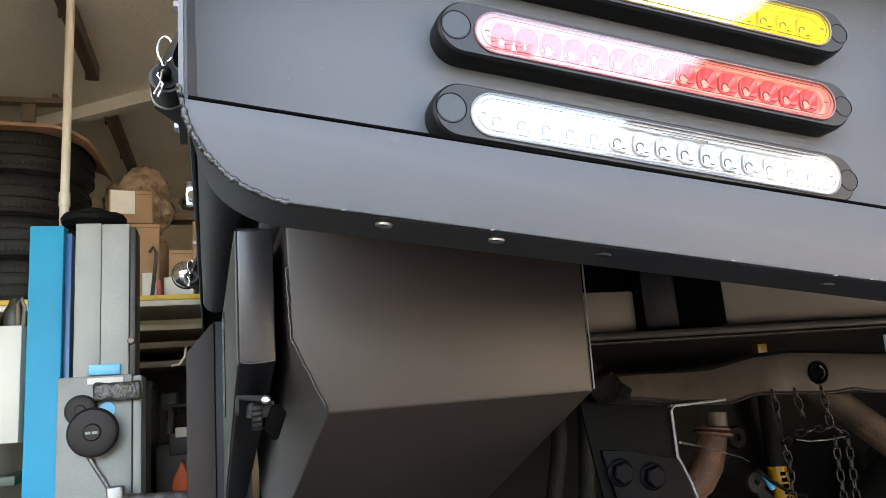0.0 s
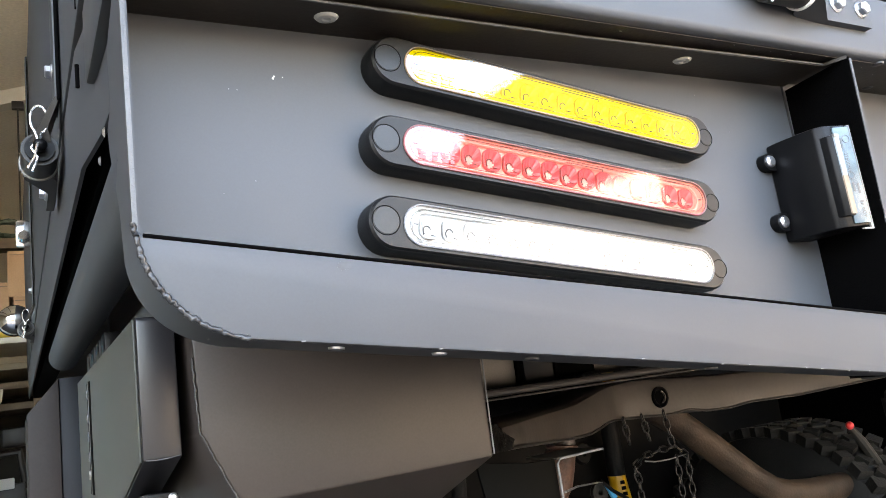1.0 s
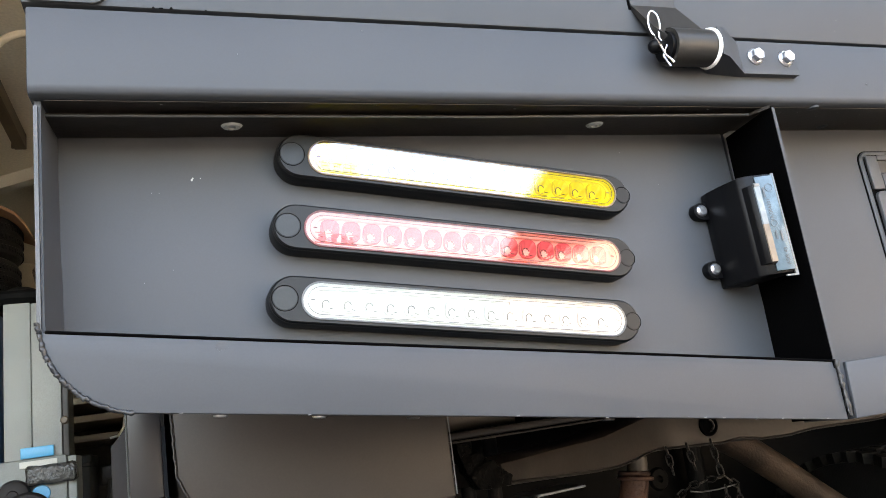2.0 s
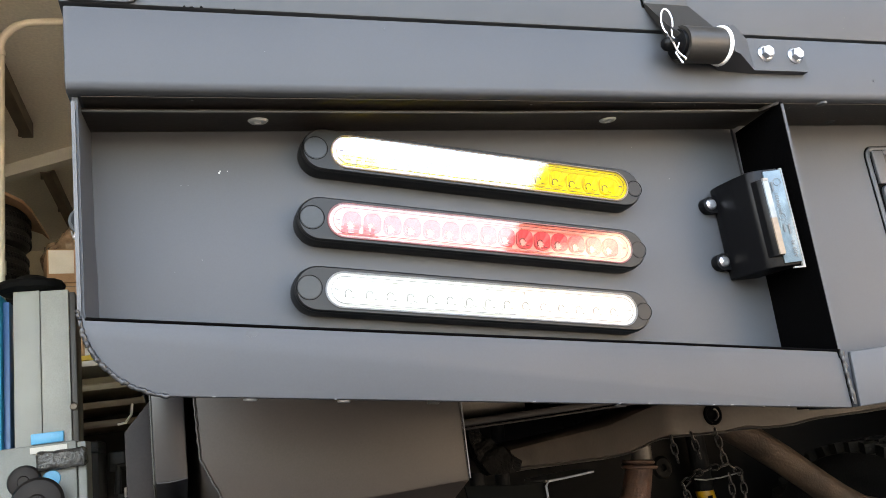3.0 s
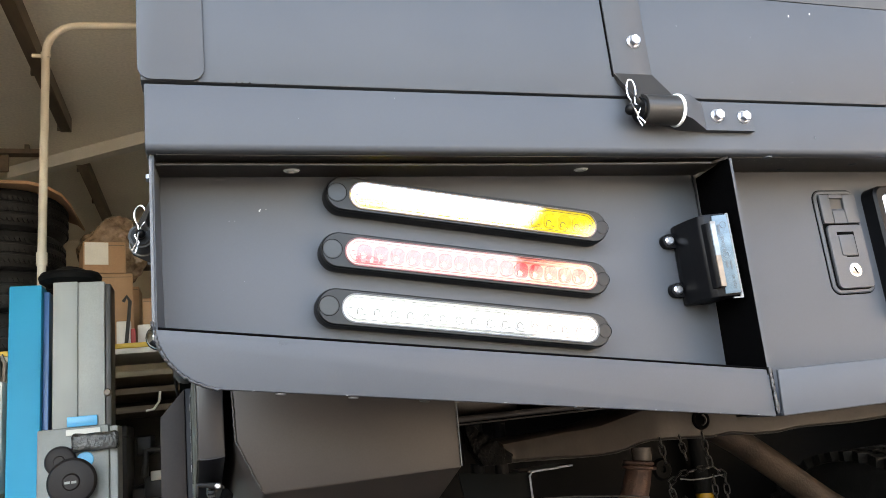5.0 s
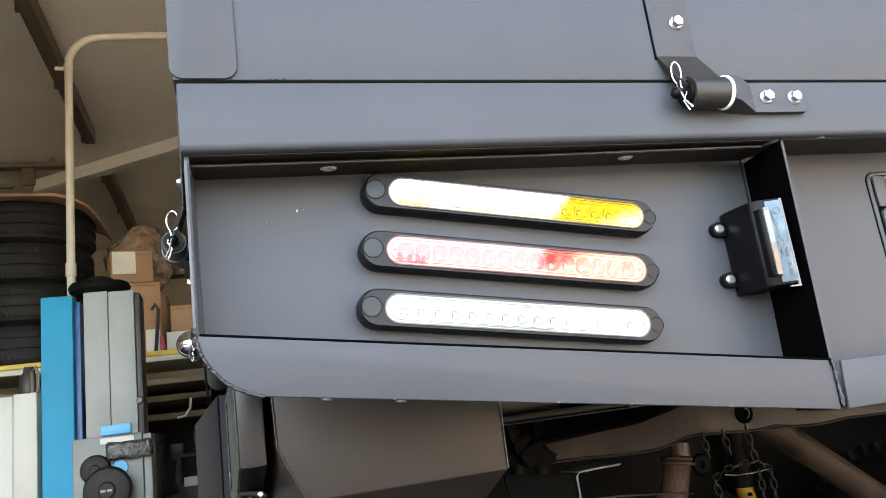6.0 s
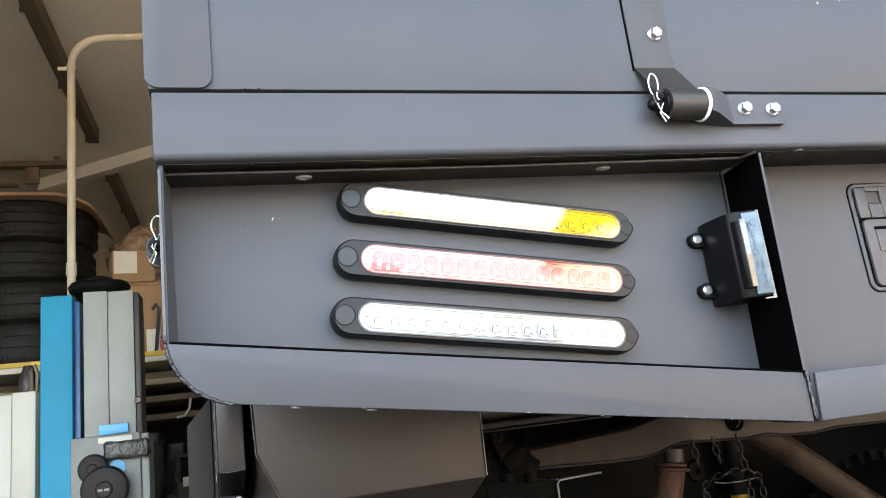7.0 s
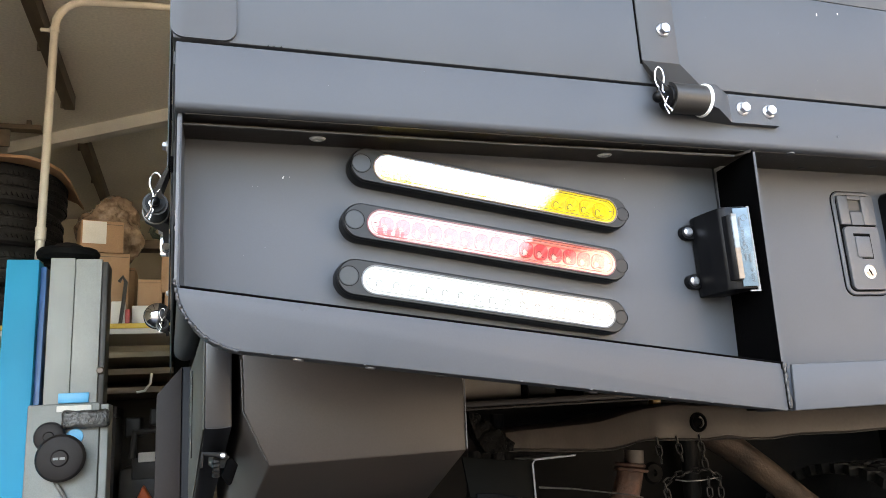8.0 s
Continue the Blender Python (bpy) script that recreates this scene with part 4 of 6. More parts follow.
part("approval_mark", bm, PRINT, plate_lamp, "small unreadable moulded marks")

# ---- compartment latch ----
at = Matrix.Translation((0.5175, PANEL_Y, 1.1370)) @ FACE_BACK @ Matrix.Diagonal((1.06, 0.985, 0.55, 1.0))
bm = fresh()
loft(bm, [[(u, v, 0.0) for u, v in round_rect(0.0475, 0.102, 0.009)], [(u, v, 0.0022) for u, v in round_rect(0.0475, 0.102, 0.009)], [(u, v, 0.0036) for u, v in round_rect(0.0455, 0.100, 0.008)]], m=at)
latch = part("latch", bm, LATCH_GREY, truck, "grey plastic push latch with a key lock")
part("latch_outline", tube(fresh(), [(u, v, 0.0004) for u, v in round_rect(0.0482, 0.1027, 0.0093)], 0.0006, 6, closed=True, m=at), BLACK_AND_SHADE, latch)
part("latch_groove", prism(fresh(), round_rect(0.0412, 0.0955, 0.0065), "z", 0.0030, 0.0040, m=at), BLACK_AND_SHADE, latch, "dark groove round the latch body")
bm = fresh()
loft(bm, [[(u + 0.001, v - 0.0155, 0.003) for u, v in round_rect(0.0396, 0.062, 0.005)], [(u + 0.001, v - 0.0155, 0.0078) for u, v in round_rect(0.0396, 0.062, 0.005)], [(u + 0.001, v - 0.0155, 0.0088) for u, v in round_rect(0.0388, 0.0612, 0.0045)]], m=at)
part("latch_body", bm, LATCH_GREY, latch)
bm = fresh()
for x0, x1 in ((-0.0198, -0.0085), (0.0065, 0.0212)):
    box(bm, x0, x1, 0.0172, 0.0465, 0.003, 0.0084, bevel=0.0012, m=at)
box(bm, -0.0085, 0.0065, 0.0425, 0.0465, 0.003, 0.0084, bevel=0.0006, m=at)
part("latch_flap", bm, LATCH_GREY, latch)
# recess floor painted darker than the latch for its shade
part("latch_recess", box(fresh(), -0.0085, 0.0065, 0.0172, 0.0425, 0.003, 0.0042, m=at), SHADED_COAT, latch, "shaded recess behind the flap")
part("latch_tongue", prism(fresh(), [(0.0172, 0.003), (0.0330, 0.003), (0.0300, 0.0075), (0.0172, 0.0082)], "x", -0.0078, 0.0058, m=at), LATCH_GREY, latch)
part("push_button", box(fresh(), -0.0085, 0.0085, -0.0150, 0.0055, 0.0085, 0.0102, bevel=0.0012, m=at), LATCH_GREY, latch, "square push button")
bm = fresh()
box(bm, -0.0095, 0.0095, 0.0055, 0.0085, 0.0086, 0.0089, m=at)
box(bm, 0.0086, 0.0096, -0.0155, 0.0085, 0.0086, 0.0089, m=at)
box(bm, -0.0040, 0.0096, -0.0165, -0.0152, 0.0086, 0.0089, m=at)
part("button_gap", bm, BLACK_AND_SHADE, latch)
bm = lathe(fresh(), [(0, 0.0094), (0.0045, 0.0094), (0.0058, 0.0100), (0.0066, 0.0096), (0.0068, 0.0085)], 28, at @ Matrix.Translation((0.0022, -0.0290, 0)))
part("lock_cylinder", bm, CHROME, latch, "bright round key lock")
part("key_slot", box(fresh(), -0.0007, 0.0007, -0.0034, 0.0034, 0.0094, 0.0098, m=at @ Matrix.Translation((0.0022, -0.0290, 0)) @ Matrix.Rotation(0.5, 4, "Z")), BLACK_AND_SHADE, latch)

# ---- number plate ----
at = Matrix.Translation((0.813, PANEL_Y + 0.006, 1.1235)) @ FACE_BACK
bm = fresh()
loft(bm, [[(u, v, 0.0) for u, v in round_rect(0.522, 0.128, 0.010)], [(u, v, 0.020) for u, v in round_rect(0.522, 0.128, 0.010)], [(u, v, 0.0225) for u, v in round_rect(0.518, 0.124, 0.009)],
          [(u, v, 0.0225) for u, v in round_rect(0.506, 0.112, 0.006)], [(u, v, 0.0205) for u, v in round_rect(0.505, 0.111, 0.006)]], m=at)
holder = part("plate_holder", bm, BLACK_PLASTIC, truck, "black number plate holder")
bm = fresh()
loft(bm, [[(u, v, 0.0205) for u, v in round_rect(0.504, 0.110, 0.006)], [(u, v, 0.0220) for u, v in round_rect(0.502, 0.108, 0.006)]], m=at)
part("number_plate", bm, WHITE_PLATE, holder, "white number plate with a red shield")
shield = [(-0.019, 0.021), (0.019, 0.021), (0.019, -0.004), (0.0155, -0.013), (0.009, -0.0195), (0.0, -0.0235), (-0.009, -0.0195), (-0.0155, -0.013), (-0.019, -0.004)]
s_at = at @ Matrix.Translation((-0.222, 0.004, 0))
part("shield", prism(fresh(), shield, "z", 0.0220, 0.0224, m=s_at), RED_PRINT, holder, "red shield on the plate")
bm = fresh()
box(bm, -0.0035, 0.0035, -0.0105, 0.0125, 0.0224, 0.0227, m=s_at)
box(bm, -0.0115, -0.0035, -0.0025, 0.0045, 0.0224, 0.0227, m=s_at)
box(bm, 0.0035, 0.0115, -0.0025, 0.0045, 0.0224, 0.0227, m=s_at)
part("shield_cross", bm, WHITE_PLATE, holder)


# ---- flank of the tray ----
def side_part(name, bm, mat, label="", crease=32):
    ob = part(name, bm, mat, truck, label, crease)
    ob.matrix_basis = SIDE
    return ob


bm = fresh()
loft(bm, [[(x + dx, y, z) for x, z in ((-0.0975, 1.178), (-0.0965, 1.175), (-0.0940, 1.175), (-0.0940, 1.250), (-0.0975, 1.250))] for y, dx in ((0.03, 0.008), (0.10, 0.006), (0.16, 0.0), (2.3, 0.0))])
side_part("side_coaming", bm, COAT, "grey side rail of the tray")
# black box fills the rail's hollow in place of its shade
side_part("coaming_shade", box(fresh(), -0.0850, -0.050, 0.06, 2.3, 1.176, 1.246), BLACK_AND_SHADE, "black fill for the shade inside the side rail")
side_part("drop_side", box(fresh(), -0.0990, -0.075, 0.012, 2.3, 1.2535, 1.75, bevel=0.002), COAT, "grey drop side of the tray")
part("drop_side", box(fresh(), 1.870, 1.8985, 0.012, 2.3, 1.2535, 1.75, bevel=0.002), COAT, truck, "grey drop side of the tray")
part("head_board", box(fresh(), -0.12, 1.8985, 2.27, 2.3, 1.2535, 1.75, bevel=0.002), COAT, truck, "grey front board of the tray")
side_part("side_seal", box(fresh(), -0.0945, -0.06, 0.0, 2.3, 1.2495, 1.2540), RUBBER)
side_part("corner_post", box(fresh(), -0.0965, -0.06, -0.008, 0.112, 1.2065, 1.2505, bevel=0.002), COAT, "grey corner of the tray frame")
side_part("rope_rail", tube(fresh(), [(-0.0715, 0.045, 1.142), (-0.0715, 0.12, 1.142), (-0.0720, 0.5, 1.142), (-0.0720, 0.88, 1.142), (-0.0720, 0.895, 1.142)], [0.0195, 0.0195, 0.0195, 0.0195, 0.016], 28), COAT, "round grey tube below the tray side")
side_part("inner_rail", tube(fresh(), [(-0.034, 0.10, 1.108), (-0.034, 0.95, 1.106)], 0.014, 24), COAT, "second tube behind the rail")
side_part("tray_floor", box(fresh(), -0.048, 1.90, 0.125, 2.24, 1.206, 1.246), UNDER, "dark underside of the tray floor")
flip = Matrix(((0, 1, 0, 0), (1, 0, 0, 0), (0, 0, 1, 0), (0, 0, 0, 1)))
hinge(SIDE @ Matrix.Translation((-0.0975, 0.2600, 1.2275)) @ flip, truck, "side_hinge", 0.5)
hinge(SIDE @ Matrix.Translation((-0.0975, 1.1450, 1.2275)) @ flip, truck, "side_hinge", 0.5)
for y, z in ((0.052, 1.156), (0.075, 1.150)):
    side_part("flank_screw", lathe(fresh(), [(0, 0.0008), (0.0014, 0.0008), (0.0024, 0.0), (0, 0.0)], 14, Matrix.Translation((-0.0948, y, z)) @ Matrix.Rotation(radians(-90), 4, "Y")), ZINC, "bright countersunk screw")
for y, z in ((0.118, 1.262), (0.135, 1.222)):
    side_part("corner_slot", tube(fresh(), [(-0.0985, y, z - 0.007), (-0.0985, y, z + 0.007)], 0.0012, 10), BLACK_AND_SHADE, "small dark slot at the corner")
# side tool box below the tray
bm = prism(fresh(), [(0.199, 1.0905), (0.197, 1.0885), (0.197, 1.0015), (0.70, 0.860), (0.70, 1.0905)], "x", -0.0670, -0.0440, bevel=0.0014)
tool_box = side_part("side_tool_box", bm, BOX_COAT, "grey tool box below the tray side")
bm = prism(fresh(), [(0.2025, 1.0895), (0.2025, 1.0010), (0.698, 0.862), (0.698, 1.0895)], "x", -0.0684, -0.0671, bevel=0.0004)
# lit side of the box: brightness is in the door's colour
part("door", bm, LIT_SIDE_COAT, tool_box, "side door of the tool box, painted as a lit olive-grey face")
bm = fresh()
for k, w in ((0.556, 0.0050), (0.535, 0.0080)):
    box(bm, -0.0691, -0.0680, k - w, k + w, 0.968, 1.078)
part("door_slot", bm, BLACK_AND_SHADE, tool_box, "narrow slotted door edge")
part("slot_rib", box(fresh(), -0.0696, -0.0680, 0.5445, 0.5480, 0.967, 1.079, bevel=0.0004), LIT_SIDE_COAT, tool_box)
for z in (1.066, 1.042, 1.024, 1.004, 0.986):
    part("slot_clip", box(fresh(), -0.0704, -0.0680, 0.556, 0.563, z - 0.0045, z + 0.0045, bevel=0.0008), SCUFFED if z < 1.0 else COAT_WEAR, tool_box)
for k in range(4):
    part("louvre", box(fresh(), -0.062, -0.046, 0.44 + 0.055 * k, 0.47 + 0.055 * k, 1.0905, 1.1150, bevel=0.002), BLACK_PLASTIC, tool_box, "black louvred vent on top of the box")
bm = fresh()
tube(bm, [(-0.0655, 0.1965, 1.0018), (-0.060, 0.1963, 1.0012), (-0.052, 0.1962, 1.0014), (-0.0452, 0.1965, 1.0022)], 0.0004, 6)
part("worn_fold", bm, COAT, tool_box, "bare worn fold line")
# lever latch under the slanted lower face of the tool box
bm = fresh()
prism(bm, [(-0.0700, 0.9800), (-0.0690, 0.9822), (-0.0620, 0.9818), (-0.0535, 0.9812), (-0.0480, 0.9800), (-0.0480, 0.9755), (-0.0520, 0.9745), (-0.0580, 0.9772), (-0.0685, 0.9785)], "y", 0.197, 0.204, bevel=0.0007)
prism(bm, [(-0.0702, 0.9690), (-0.0698, 0.9805), (-0.0676, 0.9805), (-0.0682, 0.9690)], "y", 0.195, 0.207, bevel=0.0005)
part("latch_lever", bm, BLACK_PLASTIC, tool_box, "grey lever latch")
part("latch_rivet", lathe(fresh(), [(0.0, 0.0016), (0.0016, 0.0016), (0.0027, 0.0007), (0.0028, 0.0), (0.0, 0.0)], 18, Matrix.Translation((-0.0514, 0.1968, 0.9780)) @ FACE_BACK), ZINC, tool_box, "bright rivet of the latch")
part("latch_body", prism(fresh(), [(-0.0528, 0.9600), (-0.0470, 0.9745), (-0.0432, 0.9752), (-0.0382, 0.9690), (-0.0440, 0.9530), (-0.0470, 0.9520)], "y", 0.199, 0.212, bevel=0.0012), BLACK_AND_SHADE, tool_box, "black latch body")
bm = box(fresh(), -0.0594, -0.0540, 0.200, 0.210, 0.9590, 0.9748, bevel=0.0008)
for k in range(4):
    tube(bm, [(-0.0600, 0.1998, 0.9608 + 0.0035 * k), (-0.0535, 0.1998, 0.9612 + 0.0035 * k)], 0.0007, 6)
part("latch_spring", bm, BLACK_PLASTIC, tool_box)
part("latch_post", box(fresh(), -0.0590, -0.0455, 0.207, 0.30, 0.9670, 0.9770), BLACK_PLASTIC, tool_box, "black post that carries the latch")
# front mud box
bm = prism(fresh(), [(-0.119, 0.60), (-0.119, 1.072), (-0.0755, 1.122), (-0.0755, 0.60)], "y", 0.985, 1.25, bevel=0.002)
mudguard = side_part("mudguard", bm, MUDGUARD, "brown-grey mudguard with a cut corner")
part("mudguard_side", box(fresh(), -0.0750, -0.02, 0.990, 1.25, 0.60, 1.122, bevel=0.002), NAVY, mudguard, "blue-black inner face of the mudguard")
# cab mirror and a chrome catch far along the side
dome = [(0.0, 0.030), (0.012, 0.029), (0.022, 0.025), (0.030, 0.018), (0.036, 0.008), (0.038, -0.002), (0.036, -0.010), (0.0, -0.012)]
bm = lathe(fresh(), dome, 28, Matrix.Translation((-0.130, 1.52, 1.297)) @ Matrix.Rotation(radians(90), 4, "X") @ Matrix.Scale(0.86, 4))
mirror = side_part("side_mirror", bm, MIRROR_BACK, "round polished side mirror back")
part("mirror_rim", lathe(fresh(), [(0.036, -0.004), (0.0395, -0.005), (0.0395, -0.010), (0.036, -0.012)], 28, Matrix.Translation((-0.130, 1.52, 1.297)) @ Matrix.Rotation(radians(90), 4, "X") @ Matrix.Scale(0.86, 4)), BLACK_PLASTIC, mirror, "black rim")
part("mirror_arm", tube(fresh(), [(-0.128, 1.52, 1.29), (-0.115, 1.52, 1.27), (-0.095, 1.52, 1.262)], 0.008, 10), BLACK_PLASTIC, mirror)
bm = fresh()
box(bm, -0.126, -0.099, 1.30, 1.314, 1.405, 1.460, bevel=0.006)
tube(bm, [(-0.112, 1.305, 1.42), (-0.112, 1.285, 1.425)], 0.010, 14)
side_part("chrome_catch", bm, CHROME, "chrome over-centre catch on the drop side")

# ---- box under the tray ----
front = [(-0.0435, 1.16), (-0.0405, 1.013), (-0.0190, 0.9665), (0.1645, 0.9675), (0.1670, 1.16)]
rear = [(-0.0555, 1.16), (-0.0545, 1.000), (-0.0430, 0.808), (0.1780, 0.808), (0.1740, 1.16)]
bm = fresh()
loft(bm, [[(x, 0.181, z) for x, z in front], [(x, 0.62, z) for x, z in rear]])
bmesh.ops.bevel(bm, geom=[e for e in bm.edges if e.calc_length() > 0.03], offset=0.0018, segments=2, profile=0.5, affect="EDGES", clamp_overlap=True)
under_box = part("under_tray_box", bm, UNDER_LIGHT, truck, "taupe folded sheet box under the tray")
part("worn_edge", tube(fresh(), [(0.1668, 0.1803, 1.10), (0.1660, 0.1803, 1.03), (0.1648, 0.1803, 0.969)], 0.0006, 6), EDGE, under_box, "pale worn edge of the box")
rnd = random.Random(9)
edge = [(-0.0425, 1.06), (-0.0415, 1.03), (-0.0405, 1.013), (-0.030, 0.990), (-0.0190, 0.9665)]
pts = []
for a, b in zip(edge, edge[1:]):
    for k in range(9):
        f = k / 9
        pts.append((a[0] + (b[0] - a[0]) * f + rnd.uniform(-0.0005, 0.0005), 0.1805, a[1] + (b[1] - a[1]) * f))
part("weld_bead", tube(fresh(), pts, [0.0008 + rnd.uniform(-0.0002, 0.0003) for _ in pts], 7), WELD, under_box, "coated weld along the cut corner", crease=85)

# ---- chassis parts seen below the tray ----
def set_about(x, y, z, scale, dx=0.0, dy=0.0, dz=0.0):
    """Scales a group of parts about a point and shifts it."""
    return Matrix.Translation((x + dx, y + dy, z + dz)) @ Matrix.Scale(scale, 4) @ Matrix.Translation((-x, -y, -z))


SHEET_AT = set_about(-0.0786, -0.297, 0.973, 0.65, -0.003, 0.008, 0.002)
part("cross_sheet", moved(box(fresh(), 0.20, 0.499, 0.66, 0.672, 1.036, 1.0990, bevel=0.001), SHEET_AT), CROSS_SHEET, truck, "taupe cross sheet under the tray floor")
part("cross_sheet", moved(box(fresh(), 0.634, 2.0, 0.66, 0.672, 1.036, 1.325, bevel=0.001), SHEET_AT), CROSS_SHEET, truck, "taupe cross sheet under the tray floor")
# black backing added so openings beside the sheet show as shade
part("sheet_backing", moved(box(fresh(), 0.20, 0.66, 0.674, 0.682, 1.03, 1.325), SHEET_AT), BLACK_AND_SHADE, truck)
bm = prism(fresh(), [(0.497, 1.036), (0.508, 1.036), (0.511, 1.10), (0.506, 1.14), (0.510, 1.2), (0.510, 1.32), (0.494, 1.32), (0.498, 1.2), (0.494, 1.13), (0.500, 1.08)], "y", 0.651, 0.659)
part("sheet_gap", moved(bm, SHEET_AT), BLACK_AND_SHADE, truck, "ragged dark gap between sheet and bracket")
part("frame_bracket", moved(prism(fresh(), [(0.507, 1.036), (0.563, 1.039), (0.560, 1.325), (0.505, 1.325)], "y", 0.646, 0.658, bevel=0.001), SHEET_AT), NAVY, truck, "blue-black bracket between tray and chassis")
part("bracket_side", moved(prism(fresh(), [(0.5635, 1.038), (0.641, 1.042), (0.637, 1.325), (0.5605, 1.325)], "y", 0.643, 0.658, bevel=0.001), SHEET_AT), BLACK_AND_SHADE, truck, "black web of the bracket")
bm = fresh()
box(bm, 0.18, 2.0, 0.585, 0.66, 1.0235, 1.0350, bevel=0.004)
box(bm, 0.18, 2.0, 0.583, 0.60, 1.0190, 1.0220, bevel=0.001)
part("sub_frame_rail", moved(bm, SHEET_AT), UNDER, truck, "dark cross rail of the sub-frame")
low = [(0.34, 0.937), (0.44, 0.938), (0.56, 0.931), (0.60, 0.931), (0.625, 0.936), (0.655, 0.945), (0.72, 0.941), (0.786, 0.937), (0.83, 0.940), (0.86, 0.933), (0.92, 0.930), (0.975, 0.934), (1.10, 0.930), (1.5, 0.935)]
high = [(1.5, 0.985), (1.10, 0.986), (0.92, 0.990), (0.80, 0.998), (0.72, 1.004), (0.66, 0.999), (0.62, 0.990), (0.58, 0.981), (0.52, 0.978), (0.34, 0.967)]


def level(line, x):
    """Height of a bent line of (x, z) at x."""
    for (x0, z0), (x1, z1) in zip(line, line[1:]):
        if x0 <= x <= x1:
            return z0 + (z1 - z0) * (x - x0) / (x1 - x0)
    return line[-1][1]


loops, edge = [], []
high = high[::-1]
for k in range(54):
    x = 0.425 + 0.02 * k
    s = 0.73 + (1.02 - 0.73) * min(max((x - 0.44) / 0.24, 0.0), 1.0)
    px, py = -0.09 + s * (x + 0.09), -0.42 + s * 1.048
    zl, zh = (1.013 + s * (level(line, x) - 1.013) for line in (low, high))
    c = 0.006
    loops.append([(px, py, zl + c * 0.5), (px, py, zh - c * 2.2), (px - 0.001, py + 0.004, zh - c * 0.7), (px - 0.003, py + 0.014, zh), (px - 0.03, py + 0.07, zh), (px - 0.03, py + 0.07, zl), (px - 0.002, py + 0.004, zl)])
    edge.append((px, py - 0.0006, zl))
MEMBER_AT = set_about(-0.0786, -0.297, 0.973, 0.978, -0.008, 0.0, -0.002)
member = part("chassis_member", moved(loft(fresh(), loops), MEMBER_AT), CHASSIS, truck, "waxed black chassis cross member with a hole")
part("member_flange", moved(tube(fresh(), edge, 0.0014, 6), MEMBER_AT), UNDER, member, "thin turned edge of the member")
part("yellow_tag", box(fresh(), 0.729, 0.747, 0.715, 0.73, 0.999, 1.016, bevel=0.002), YELLOW, truck, "small yellow tag in the dark gap")
bm = lathe(fresh(), [(0.0, 0.0010), (0.0120, 0.0010), (0.0140, 0.0028), (0.0172, 0.0022), (0.0178, -0.003), (0.0, -0.003)], 26, Matrix.Translation((0.7840, 0.6480, 0.967)) @ FACE_BACK)
part("member_hole", moved(bm, MEMBER_AT), BLACK_AND_SHADE, truck, "round drain hole in the cross member")
bm = fresh()
tube(bm, [(0.784 + 0.0085 * math.cos(a), 0.6450, 0.967 + 0.0085 * math.sin(a)) for a in (radians(-100 + 26 * k) for k in range(8))], 0.0018, 6)
part("hole_clip", moved(bm, MEMBER_AT), CHAIN, truck)
bm = prism(fresh(), [(0.221, 1.003), (0.233, 1.001), (0.248, 0.990), (0.263, 0.977), (0.277, 0.965), (0.275, 0.956), (0.258, 0.955), (0.240, 0.956), (0.229, 0.975)], "y", 0.327, 0.350)
bmesh.ops.subdivide_edges(bm, edges=bm.edges[:], cuts=5, use_grid_fill=True)
bmesh.ops.triangulate(bm, faces=bm.faces[:])
bmesh.ops.subdivide_edges(bm, edges=bm.edges[:], cuts=2)
for v in bm.verts:
    v.co += Vector((0.3, -1.0, 0.3)) * 0.004 * noise.noise(v.co * 110) + Vector((0.4, -0.6, 0.4)) * 0.0018 * noise.noise(v.co * 300)
part("crumpled_pad", bm, FOAM, truck, "crumpled dark rubber flap beside the box", crease=80)
BRACKET_AT = set_about(-0.0786, -0.297, 0.973, 0.586, -0.019, 0.0, 0.008)
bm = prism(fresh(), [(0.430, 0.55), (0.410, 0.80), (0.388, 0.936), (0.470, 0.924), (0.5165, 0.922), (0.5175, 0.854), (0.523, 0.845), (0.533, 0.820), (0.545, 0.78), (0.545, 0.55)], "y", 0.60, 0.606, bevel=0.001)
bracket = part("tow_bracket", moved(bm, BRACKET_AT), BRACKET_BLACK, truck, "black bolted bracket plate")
bm = fresh()
tube(bm, [(0.604, 0.597, 0.9235), (0.524, 0.597, 0.9215), (0.5185, 0.597, 0.9150), (0.5190, 0.597, 0.856), (0.5245, 0.597, 0.845), (0.5345, 0.597, 0.820), (0.547, 0.597, 0.78)], 0.0019, 6)
part("bracket_edge", moved(bm, BRACKET_AT), EDGE, bracket, "pale bent edge of the bracket")
part("bracket_lip", moved(prism(fresh(), [(0.520, 0.923), (0.604, 0.9248), (0.604, 0.9218), (0.520, 0.920)], "y", 0.599, 0.68), BRACKET_AT), CHASSIS, bracket)
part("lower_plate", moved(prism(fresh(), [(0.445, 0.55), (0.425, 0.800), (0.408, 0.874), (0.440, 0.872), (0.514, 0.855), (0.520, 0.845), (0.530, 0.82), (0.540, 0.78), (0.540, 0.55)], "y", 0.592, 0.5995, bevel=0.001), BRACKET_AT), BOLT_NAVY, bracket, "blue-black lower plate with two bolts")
for x, z in ((0.430, 0.845), (0.475, 0.836)):
    nut = hex_bolt(BRACKET_AT @ Matrix.Translation((x, 0.592, z)) @ FACE_BACK @ Matrix.Scale(1.9, 4), bracket, 0.0075)
    nut.data.materials[0] = BOLT_NAVY
    nut["label"] = "black painted hexagon bolt"
